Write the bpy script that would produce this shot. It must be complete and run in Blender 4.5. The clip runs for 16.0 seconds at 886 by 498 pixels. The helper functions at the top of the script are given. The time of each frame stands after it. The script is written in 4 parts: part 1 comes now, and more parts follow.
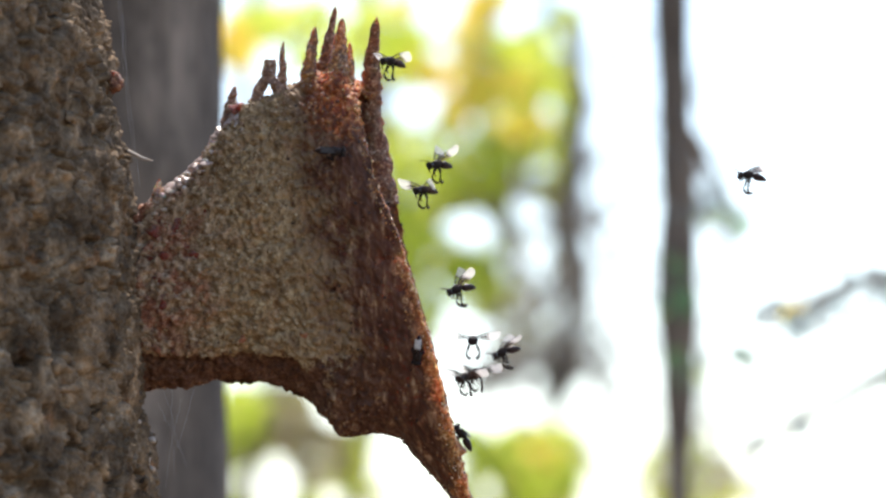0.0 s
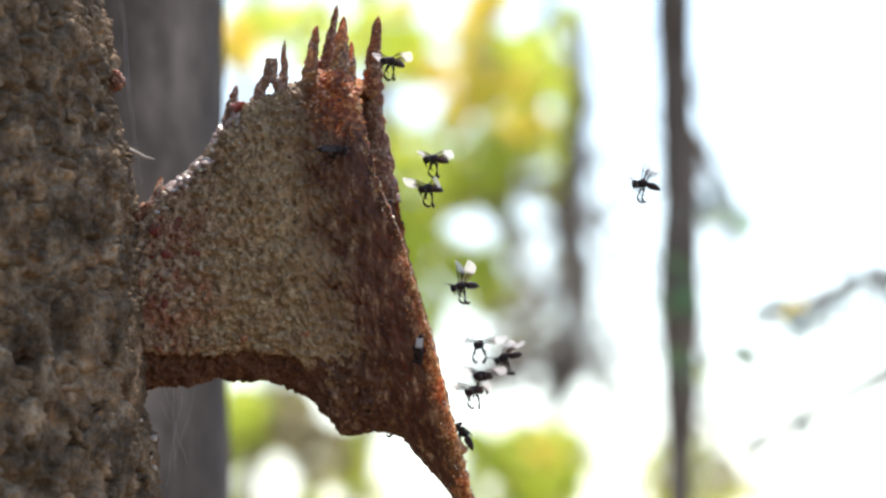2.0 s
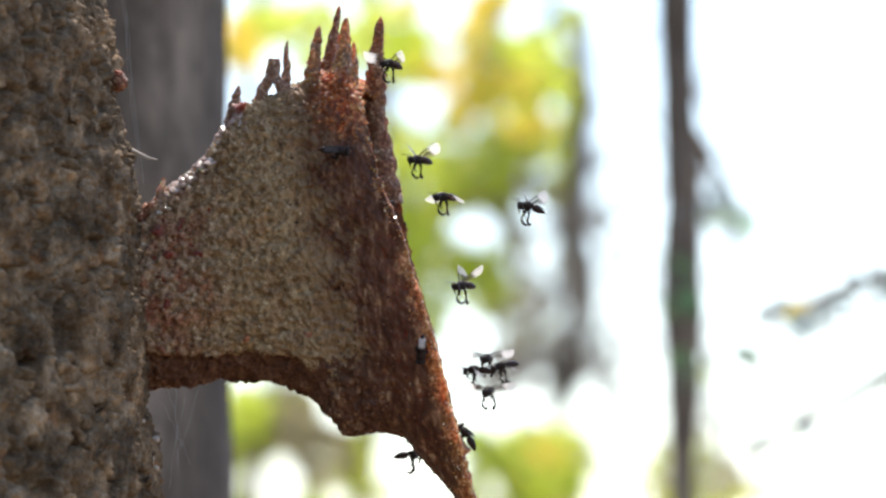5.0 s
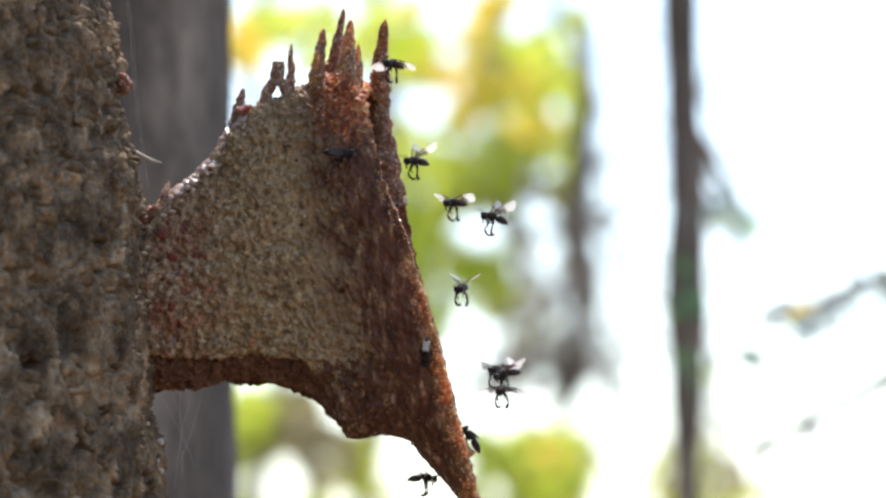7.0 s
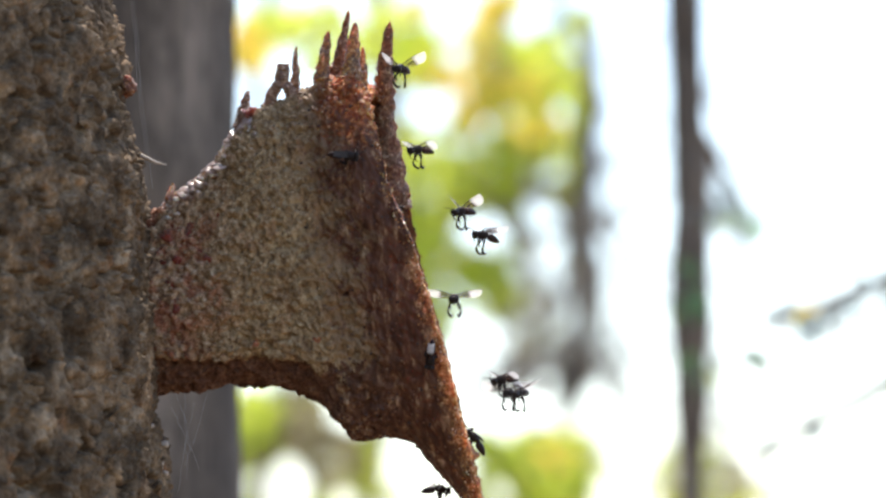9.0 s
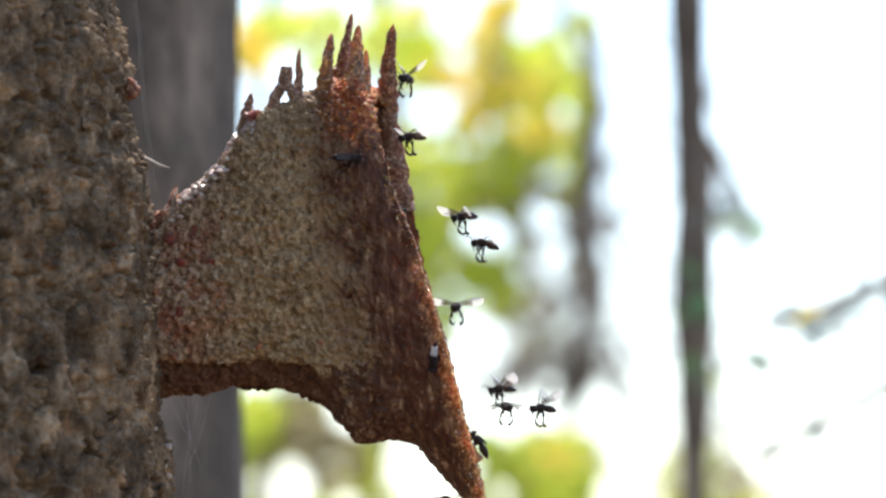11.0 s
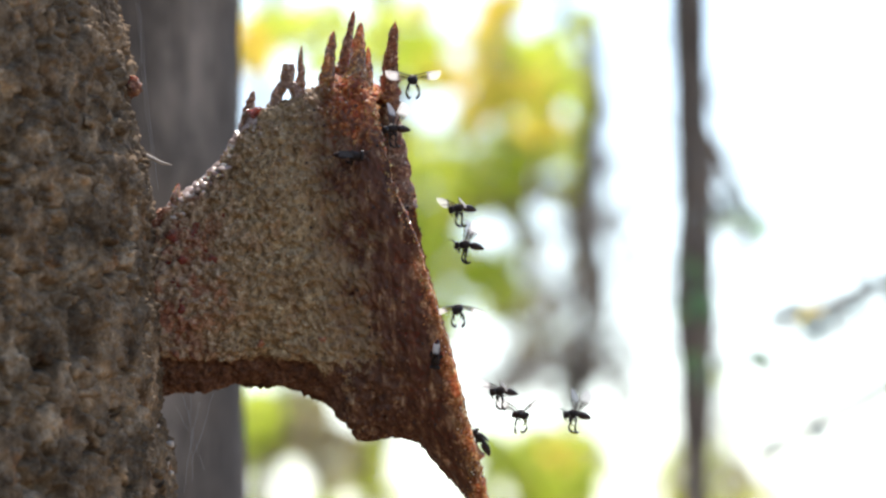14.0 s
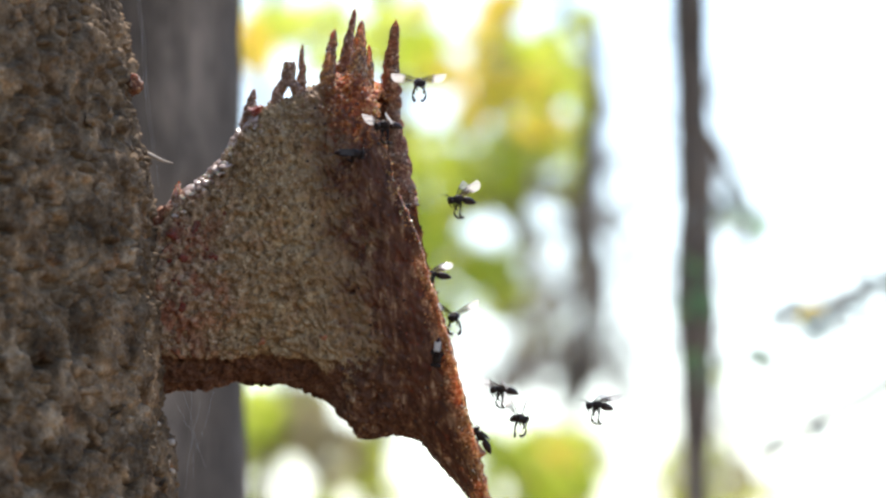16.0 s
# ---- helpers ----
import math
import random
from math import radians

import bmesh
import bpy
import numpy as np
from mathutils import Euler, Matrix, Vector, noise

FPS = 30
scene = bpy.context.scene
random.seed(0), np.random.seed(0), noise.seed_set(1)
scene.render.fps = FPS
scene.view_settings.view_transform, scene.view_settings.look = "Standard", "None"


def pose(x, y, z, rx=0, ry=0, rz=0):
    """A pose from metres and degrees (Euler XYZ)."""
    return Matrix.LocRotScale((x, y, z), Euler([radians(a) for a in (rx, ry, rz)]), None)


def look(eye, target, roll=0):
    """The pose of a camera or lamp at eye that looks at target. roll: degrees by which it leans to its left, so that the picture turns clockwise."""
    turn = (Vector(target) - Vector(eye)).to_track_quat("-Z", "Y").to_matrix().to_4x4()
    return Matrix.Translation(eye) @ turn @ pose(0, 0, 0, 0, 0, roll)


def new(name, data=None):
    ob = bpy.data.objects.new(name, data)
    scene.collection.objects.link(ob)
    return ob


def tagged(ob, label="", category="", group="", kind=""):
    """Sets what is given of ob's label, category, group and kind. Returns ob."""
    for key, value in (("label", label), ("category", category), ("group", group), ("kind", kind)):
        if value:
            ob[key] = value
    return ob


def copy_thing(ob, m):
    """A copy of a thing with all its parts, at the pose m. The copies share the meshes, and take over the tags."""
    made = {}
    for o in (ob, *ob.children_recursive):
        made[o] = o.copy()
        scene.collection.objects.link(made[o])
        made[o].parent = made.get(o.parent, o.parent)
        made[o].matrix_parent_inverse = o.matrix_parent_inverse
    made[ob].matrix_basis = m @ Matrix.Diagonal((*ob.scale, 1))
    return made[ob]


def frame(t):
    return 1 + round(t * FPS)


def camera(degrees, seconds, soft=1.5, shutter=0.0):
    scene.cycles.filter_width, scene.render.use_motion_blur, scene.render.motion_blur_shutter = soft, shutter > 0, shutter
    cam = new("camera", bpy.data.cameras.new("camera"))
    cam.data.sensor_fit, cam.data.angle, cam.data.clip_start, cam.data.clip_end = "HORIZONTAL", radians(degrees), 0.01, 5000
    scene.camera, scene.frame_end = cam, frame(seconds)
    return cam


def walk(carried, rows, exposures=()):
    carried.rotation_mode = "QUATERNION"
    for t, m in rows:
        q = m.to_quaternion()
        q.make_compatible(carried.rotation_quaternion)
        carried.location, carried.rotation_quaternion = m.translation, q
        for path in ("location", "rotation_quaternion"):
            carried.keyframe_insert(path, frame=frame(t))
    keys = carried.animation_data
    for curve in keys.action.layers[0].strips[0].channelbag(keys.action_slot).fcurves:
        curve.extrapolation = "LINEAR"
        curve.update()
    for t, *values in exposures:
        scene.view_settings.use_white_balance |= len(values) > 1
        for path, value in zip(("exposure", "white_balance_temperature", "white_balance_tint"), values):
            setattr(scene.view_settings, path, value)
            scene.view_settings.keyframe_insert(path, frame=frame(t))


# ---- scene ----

# The nest's own axes: x to the side, y away from the camera, z up, tipped back by five degrees; the scene's lengths on the nest are in millimetres.
MM = 0.001
DIST = 1.2
ARC = 1 / 9600
NEST = pose(0, 0, 1.6, 5, 0, 0)

cam = camera(9.337, 16.0, soft=2.5)
cam.data.dof.use_dof = True
cam.data.dof.focus_distance = 1.180
cam.data.dof.aperture_fstop = 25.0
cam.data.dof.aperture_blades = 0


def hold(x, z, yaw, pitch):
    """The camera's pose: millimetres aside and up, and turns in units of ARC."""
    return NEST @ pose(x * MM, -DIST, z * MM, 90 + math.degrees(pitch * ARC), 0, math.degrees(yaw * ARC))


walk(cam, [
    (0.0, hold(0.0, 0.0, 0.0, 0.0)),
    (1.0, hold(0.0, -0.09, 1.3, -1.0)),
    (2.0, hold(0.05, -0.2, 3.2, -1.0)),
    (3.0, hold(0.2, -0.3, 5.2, -0.3)),
    (4.0, hold(0.25, -0.28, 7.2, 0.0)),
    (6.5, hold(0.1, -0.08, 13.0, 2.0)),
    (7.0, hold(0.05, 0.05, 15.3, 2.6)),
    (8.0, hold(0.0, 0.13, 19.4, 3.6)),
    (9.0, hold(-0.08, 0.28, 22.5, 5.2)),
    (11.5, hold(-0.3, 0.58, 27.7, 7.8)),
    (12.5, hold(-0.34, 0.5, 29.0, 8.0)),
    (13.0, hold(-0.37, 0.4, 29.0, 7.3)),
    (14.0, hold(-0.45, 0.25, 29.0, 5.5)),
    (15.0, hold(-0.55, 0.3, 28.8, 3.2)),
    (16.0, hold(-0.65, 0.25, 29.2, 2.0)),
], exposures=[(0.0, 1.0, 6500, 15), (16.0, 1.0, 6500, 15)])

# ---- light ----
SUN_UP, SUN_SIDE = 59.0, 3.0   # degrees over the horizon, and to the right of the view
world = bpy.data.worlds.new("sky")
scene.world = world
world.use_nodes = True
wn = world.node_tree.nodes
sky = wn.new("ShaderNodeTexSky")
sky.sky_type, sky.sun_disc = "NISHITA", False
sky.sun_elevation, sky.sun_rotation = radians(SUN_UP), radians(SUN_SIDE)
sky.dust_density, sky.air_density = 0.4, 1.0
world.node_tree.links.new(sky.outputs[0], wn["Background"].inputs[0])
wn["Background"].inputs[1].default_value = 0.15
sun = new("sun", bpy.data.lights.new("sun", "SUN"))
sun.data.energy, sun.data.angle, sun.data.color = 4.0, radians(0.6), (1.0, 0.94, 0.85)
a, e = radians(SUN_SIDE), radians(SUN_UP)
toward = Vector((math.sin(a) * math.cos(e), math.cos(a) * math.cos(e), math.sin(e)))
sun.matrix_world = look(toward * 30, (0, 0, 0))


# ---- materials ----
def nodes_of(name):
    m = bpy.data.materials.new(name)
    m.use_nodes = True
    return m, m.node_tree.nodes, m.node_tree.links, m.node_tree.nodes["Principled BSDF"]


def noise_of(n, l, scale, detail=4.0, rough=0.6, stretch=(1, 1, 1)):
    c, mp, t = n.new("ShaderNodeTexCoord"), n.new("ShaderNodeMapping"), n.new("ShaderNodeTexNoise")
    mp.inputs["Scale"].default_value = stretch
    t.inputs["Scale"].default_value, t.inputs["Detail"].default_value, t.inputs["Roughness"].default_value = scale, detail, rough
    l.new(c.outputs["Object"], mp.inputs["Vector"])
    l.new(mp.outputs[0], t.inputs["Vector"])
    return t.outputs["Fac"]


def ramp_of(n, l, fac, stops):
    r = n.new("ShaderNodeValToRGB")
    r.color_ramp.elements[0].position, r.color_ramp.elements[1].position = stops[0][0], stops[-1][0]
    for p, c in stops[1:-1]:
        r.color_ramp.elements.new(p)
    for el, (p, c) in zip(r.color_ramp.elements, stops):
        el.position, el.color = p, (*c, 1) if len(c) == 3 else c
    l.new(fac, r.inputs[0])
    return r.outputs[0]


def mix_of(n, l, fac, one, two, how="MIX"):
    m = n.new("ShaderNodeMix")
    m.data_type, m.blend_type = "RGBA", how
    for socket, v in ((m.inputs[0], fac), (m.inputs[6], one), (m.inputs[7], two)):
        if isinstance(v, (int, float)):
            socket.default_value = v
        elif isinstance(v, tuple):
            socket.default_value = (*v, 1)
        else:
            l.new(v, socket)
    return m.outputs[2]


def math_of(n, l, op, one, two=0.0, clamp=False):
    m = n.new("ShaderNodeMath")
    m.operation, m.use_clamp = op, clamp
    for socket, v in ((m.inputs[0], one), (m.inputs[1], two)):
        if isinstance(v, (int, float)):
            socket.default_value = v
        else:
            l.new(v, socket)
    return m.outputs[0]


def bump_of(n, l, height, strength, distance, normal=None):
    b = n.new("ShaderNodeBump")
    b.inputs["Strength"].default_value, b.inputs["Distance"].default_value = strength, distance
    l.new(height, b.inputs["Height"])
    if normal is not None:
        l.new(normal, b.inputs["Normal"])
    return b.outputs[0]


def grainy(name, stops, scale, fine, rough=0.85, bump=0.5, depth=0.0006, stretch=(1, 1, 1)):
    """A rough natural surface: patches of several colours, fine speckle and fine relief."""
    m, n, l, bsdf = nodes_of(name)
    big = noise_of(n, l, scale, 5.0, 0.65, stretch)
    small = noise_of(n, l, fine, 3.0, 0.7, stretch)
    col = ramp_of(n, l, big, stops)
    speck = ramp_of(n, l, small, [(0.3, (0.45, 0.45, 0.45)), (0.5, (1, 1, 1)), (0.72, (1.5, 1.45, 1.4))])
    col = mix_of(n, l, 1.0, col, speck, "MULTIPLY")
    l.new(col, bsdf.inputs["Base Color"])
    bsdf.inputs["Roughness"].default_value = rough
    bsdf.inputs["Specular IOR Level"].default_value = 0.2
    l.new(bump_of(n, l, small, bump, depth), bsdf.inputs["Normal"])
    return m


def plain(name, color, rough=0.5, metal=0.0, vary=0.15, scale=900.0):
    m, n, l, bsdf = nodes_of(name)
    f = noise_of(n, l, scale)
    dark, light = tuple(c * (1 - vary) for c in color), tuple(c * (1 + vary) for c in color)
    l.new(ramp_of(n, l, f, [(0.3, dark), (0.7, light)]), bsdf.inputs["Base Color"])
    bsdf.inputs["Roughness"].default_value, bsdf.inputs["Metallic"].default_value = rough, metal
    return m


def bark_material():
    """Scaly bark: grey-brown with tan patches, a few rusty flecks, pale lichen dust and fine grain."""
    m, n, l, bsdf = nodes_of("bark")
    wide = noise_of(n, l, 60, 3.0, 0.6, (1, 0.6, 0.7))
    mid = noise_of(n, l, 170, 4.0, 0.68, (1.2, 0.7, 0.9))
    fleck = noise_of(n, l, 150, 3.0, 0.6, (1.3, 0.7, 0.9))
    fine = noise_of(n, l, 1100, 3.0, 0.7)
    grey = ramp_of(n, l, mid, [(0.30, (0.046, 0.033, 0.022)), (0.44, (0.104, 0.078, 0.052)), (0.56, (0.170, 0.131, 0.088)), (0.70, (0.32, 0.258, 0.182))])
    tan = ramp_of(n, l, mid, [(0.30, (0.050, 0.036, 0.024)), (0.44, (0.118, 0.088, 0.059)), (0.56, (0.195, 0.147, 0.098)), (0.70, (0.35, 0.275, 0.19))])
    col = mix_of(n, l, ramp_of(n, l, wide, [(0.40, (0, 0, 0)), (0.60, (1, 1, 1))]), grey, tan)
    col = mix_of(n, l, ramp_of(n, l, fleck, [(0.62, (0, 0, 0)), (0.70, (0.5, 0.5, 0.5))]), col, mix_of(n, l, 1.0, col, (1.2, 0.78, 0.52), "MULTIPLY"))
    col = mix_of(n, l, ramp_of(n, l, fleck, [(0.28, (0.5, 0.5, 0.5)), (0.38, (0, 0, 0))]), col, (0.19, 0.17, 0.135))
    col = mix_of(n, l, 1.0, col, ramp_of(n, l, fine, [(0.3, (0.7, 0.7, 0.7)), (0.5, (1, 1, 1)), (0.72, (1.24, 1.22, 1.2))]), "MULTIPLY")
    patch = noise_of(n, l, 105, 3.0, 0.6, (1.1, 0.6, 0.8))
    col = mix_of(n, l, 1.0, col, ramp_of(n, l, patch, [(0.34, (0.62, 0.57, 0.52)), (0.5, (1.14, 1.06, 0.97)), (0.66, (1.52, 1.36, 1.18))]), "MULTIPLY")
    l.new(col, bsdf.inputs["Base Color"])
    bsdf.inputs["Roughness"].default_value = 0.95
    bsdf.inputs["Specular IOR Level"].default_value = 0.12
    l.new(bump_of(n, l, fine, 0.5, 0.0004), bsdf.inputs["Normal"])
    return m


def funnel_material():
    """Soil and resin: pale grains over the older wall, darker red-brown resin towards the mouth, clear amber at the upper rim."""
    m, n, l, bsdf = nodes_of("resin_and_soil")
    sep, co = n.new("ShaderNodeSeparateXYZ"), n.new("ShaderNodeTexCoord")
    l.new(co.outputs["Object"], sep.inputs[0])
    x, z = sep.outputs[0], sep.outputs[2]
    grain = noise_of(n, l, 620, 4.0, 0.75)
    mid = noise_of(n, l, 330, 4.0, 0.65)
    wide = noise_of(n, l, 75, 3.0, 0.6)
    pale = ramp_of(n, l, grain, [(0.30, (0.13, 0.083, 0.046)), (0.43, (0.27, 0.178, 0.092)), (0.56, (0.39, 0.274, 0.150)), (0.70, (0.60, 0.48, 0.31))])
    patch = ramp_of(n, l, mid, [(0.32, (0.56, 0.48, 0.42)), (0.44, (0.92, 0.88, 0.84)), (0.56, (1.05, 1.05, 1.02)), (0.68, (1.35, 1.34, 1.26))])
    pale = mix_of(n, l, 1.0, pale, patch, "MULTIPLY")
    # spots of red resin and grey soil among the grains
    spot = noise_of(n, l, 210, 3.0, 0.55, (1, 1, 0.7))
    pale = mix_of(n, l, ramp_of(n, l, spot, [(0.60, (0, 0, 0)), (0.70, (0.3, 0.3, 0.3))]), pale, mix_of(n, l, 1.0, pale, (0.85, 0.48, 0.36), "MULTIPLY"))
    pale = mix_of(n, l, ramp_of(n, l, spot, [(0.30, (0.3, 0.3, 0.3)), (0.40, (0, 0, 0))]), pale, mix_of(n, l, 1.0, pale, (0.78, 0.84, 0.98), "MULTIPLY"))
    # smooth dark resin, drawn out in streaks towards the mouth's foot
    streak = noise_of(n, l, 520, 4.0, 0.6, (1, 1, 0.28))
    dark = ramp_of(n, l, streak, [(0.28, (0.042, 0.015, 0.008)), (0.45, (0.084, 0.032, 0.016)), (0.56, (0.128, 0.055, 0.028)), (0.64, (0.24, 0.130, 0.070)), (0.72, (0.46, 0.33, 0.2))])
    amber = ramp_of(n, l, grain, [(0.3, (0.04, 0.009, 0.004)), (0.44, (0.19, 0.046, 0.013)), (0.57, (0.36, 0.112, 0.03)), (0.70, (0.72, 0.42, 0.18))])
    red = mix_of(n, l, ramp_of(n, l, spot, [(0.47, (0, 0, 0)), (0.56, (1, 1, 1))]), ramp_of(n, l, grain, [(0.3, (0.10, 0.055, 0.034)), (0.48, (0.36, 0.22, 0.13)), (0.6, (0.54, 0.39, 0.25)), (0.68, (0.74, 0.62, 0.46))]), ramp_of(n, l, grain, [(0.3, (0.08, 0.020, 0.010)), (0.5, (0.29, 0.095, 0.050)), (0.68, (0.6, 0.36, 0.23))]))
    wob = math_of(n, l, "ADD", math_of(n, l, "MULTIPLY", math_of(n, l, "SUBTRACT", mid, 0.5), 0.022), math_of(n, l, "MULTIPLY", math_of(n, l, "SUBTRACT", wide, 0.5), 0.03))
    wob = math_of(n, l, "ADD", wob, math_of(n, l, "MULTIPLY", math_of(n, l, "SUBTRACT", grain, 0.5), 0.03))
    # the resin's border runs down the wall, leaning with the mouth
    edge = math_of(n, l, "ADD", math_of(n, l, "ADD", x, math_of(n, l, "MULTIPLY", z, 0.20)), wob)
    fac = math_of(n, l, "MULTIPLY", math_of(n, l, "ADD", edge, 0.0305), 105.0, True)
    col = mix_of(n, l, fac, pale, dark)
    low = math_of(n, l, "MULTIPLY", math_of(n, l, "ADD", math_of(n, l, "MULTIPLY", math_of(n, l, "ADD", z, wob), -1.0), -0.0255), 400.0, True)
    col = mix_of(n, l, math_of(n, l, "MULTIPLY", low, 0.95), col, dark)
    top = math_of(n, l, "MULTIPLY", math_of(n, l, "ADD", math_of(n, l, "ADD", z, wob), -0.0245), 95.0, True)
    side = math_of(n, l, "MULTIPLY", math_of(n, l, "ADD", x, 0.032), 160.0, True)
    rim = math_of(n, l, "MULTIPLY", math_of(n, l, "ADD", math_of(n, l, "ADD", x, math_of(n, l, "MULTIPLY", z, 0.237)), math_of(n, l, "ADD", math_of(n, l, "MULTIPLY", wob, 0.22), 0.0112)), 260.0, True)
    back = math_of(n, l, "MULTIPLY", math_of(n, l, "ADD", sep.outputs[1], -0.008), 300.0, True)
    rim = math_of(n, l, "MULTIPLY", rim, math_of(n, l, "SUBTRACT", 1.0, math_of(n, l, "MULTIPLY", back, 0.15)))
    rim = math_of(n, l, "MULTIPLY", rim, math_of(n, l, "MAXIMUM", back, math_of(n, l, "MULTIPLY", math_of(n, l, "ADD", math_of(n, l, "MULTIPLY", z, -1.0), 0.003), 110.0, True)))
    amb = math_of(n, l, "MAXIMUM", math_of(n, l, "MULTIPLY", top, side), math_of(n, l, "MULTIPLY", rim, 0.65))
    col = mix_of(n, l, amb, col, amber)
    lip = ramp_of(n, l, grain, [(0.3, (0.12, 0.044, 0.016)), (0.45, (0.40, 0.185, 0.062)), (0.57, (0.66, 0.39, 0.15)), (0.66, (0.92, 0.76, 0.48))])
    col = mix_of(n, l, math_of(n, l, "MULTIPLY", rim, math_of(n, l, "ADD", 0.9, math_of(n, l, "MULTIPLY", back, -0.75))), col, lip)
    foot = math_of(n, l, "MULTIPLY", math_of(n, l, "ADD", math_of(n, l, "ADD", math_of(n, l, "MULTIPLY", x, -1.0), math_of(n, l, "MULTIPLY", wob, 0.9)), -0.0475), 90.0, True)
    col = mix_of(n, l, math_of(n, l, "MULTIPLY", foot, 0.85), col, red)
    l.new(col, bsdf.inputs["Base Color"])
    l.new(mix_of(n, l, fac, ramp_of(n, l, mid, [(0.35, (0.5, 0.5, 0.5)), (0.6, (0.8, 0.8, 0.8))]), ramp_of(n, l, mid, [(0.35, (0.45, 0.45, 0.45)), (0.6, (0.72, 0.72, 0.72))])), bsdf.inputs["Roughness"])
    bsdf.inputs["Specular IOR Level"].default_value = 0.3
    bsdf.inputs["Subsurface Radius"].default_value = (1.0, 0.35, 0.12)
    bsdf.inputs["Subsurface Scale"].default_value = 0.004
    l.new(math_of(n, l, "MAXIMUM", math_of(n, l, "MULTIPLY", math_of(n, l, "MULTIPLY", top, side), 0.8), math_of(n, l, "MAXIMUM", math_of(n, l, "MULTIPLY", rim, math_of(n, l, "ADD", 0.55, math_of(n, l, "MULTIPLY", back, -0.42))), math_of(n, l, "MULTIPLY", fac, 0.06))), bsdf.inputs["Subsurface Weight"])
    relief = math_of(n, l, "ADD", math_of(n, l, "MULTIPLY", grain, math_of(n, l, "ADD", 1.0, math_of(n, l, "MULTIPLY", fac, -0.85))), math_of(n, l, "MULTIPLY", math_of(n, l, "MULTIPLY", streak, fac), 0.14))
    l.new(bump_of(n, l, relief, 1.0, 0.0008), bsdf.inputs["Normal"])
    return m


def amber_material(name, stops, glow=0.85, matt=0.0):
    """Clear resin with soil smeared over parts of it."""
    m, n, l, bsdf = nodes_of(name)
    grain = noise_of(n, l, 1100, 3.0, 0.7)
    smear = noise_of(n, l, 300, 4.0, 0.7)
    crust = ramp_of(n, l, grain, [(0.3, (0.055, 0.024, 0.013)), (0.48, (0.19, 0.095, 0.050)), (0.6, (0.36, 0.22, 0.13)), (0.68, (0.72, 0.58, 0.44))])
    clear = ramp_of(n, l, smear, [(0.40, (0, 0, 0)), (0.54, (1, 1, 1))])
    l.new(mix_of(n, l, clear, crust, ramp_of(n, l, grain, stops)), bsdf.inputs["Base Color"])
    l.new(ramp_of(n, l, grain, [(0.4, (0.34 + matt,) * 3), (0.6, (0.12 + matt,) * 3)]), bsdf.inputs["Roughness"])
    l.new(math_of(n, l, "MULTIPLY", math_of(n, l, "ADD", math_of(n, l, "MULTIPLY", clear, 0.88), 0.12), glow), bsdf.inputs["Subsurface Weight"])
    bsdf.inputs["Subsurface Radius"].default_value = (1.0, 0.42, 0.16)
    bsdf.inputs["Subsurface Scale"].default_value = 0.0038
    l.new(bump_of(n, l, grain, 1.0, 0.0009), bsdf.inputs["Normal"])
    return m


def grain_material(name, stops, rough, glow=0.0):
    """Sand and resin crumbs, each of its own colour."""
    m, n, l, bsdf = nodes_of(name)
    geo = n.new("ShaderNodeNewGeometry")
    col = ramp_of(n, l, geo.outputs["Random Per Island"], stops)
    fine = ramp_of(n, l, noise_of(n, l, 2200), [(0.3, (0.7, 0.7, 0.7)), (0.7, (1.2, 1.2, 1.2))])
    l.new(mix_of(n, l, 1.0, col, fine, "MULTIPLY"), bsdf.inputs["Base Color"])
    bsdf.inputs["Roughness"].default_value = rough
    bsdf.inputs["Subsurface Weight"].default_value = glow
    bsdf.inputs["Subsurface Radius"].default_value = (1.0, 0.4, 0.15)
    bsdf.inputs["Subsurface Scale"].default_value = 0.001
    return m


def leaf_material(name, stops, through_stops):
    m, n, l, bsdf = nodes_of(name)
    geo = n.new("ShaderNodeNewGeometry")
    col = ramp_of(n, l, geo.outputs["Random Per Island"], stops)
    col2 = ramp_of(n, l, geo.outputs["Random Per Island"], through_stops)
    l.new(col, bsdf.inputs["Base Color"])
    bsdf.inputs["Roughness"].default_value = 0.45
    tr, mx = n.new("ShaderNodeBsdfTranslucent"), n.new("ShaderNodeMixShader")
    l.new(col2, tr.inputs["Color"])
    mx.inputs[0].default_value = 0.8
    l.new(bsdf.outputs[0], mx.inputs[1])
    l.new(tr.outputs[0], mx.inputs[2])
    l.new(mx.outputs[0], n["Material Output"].inputs["Surface"])
    return m


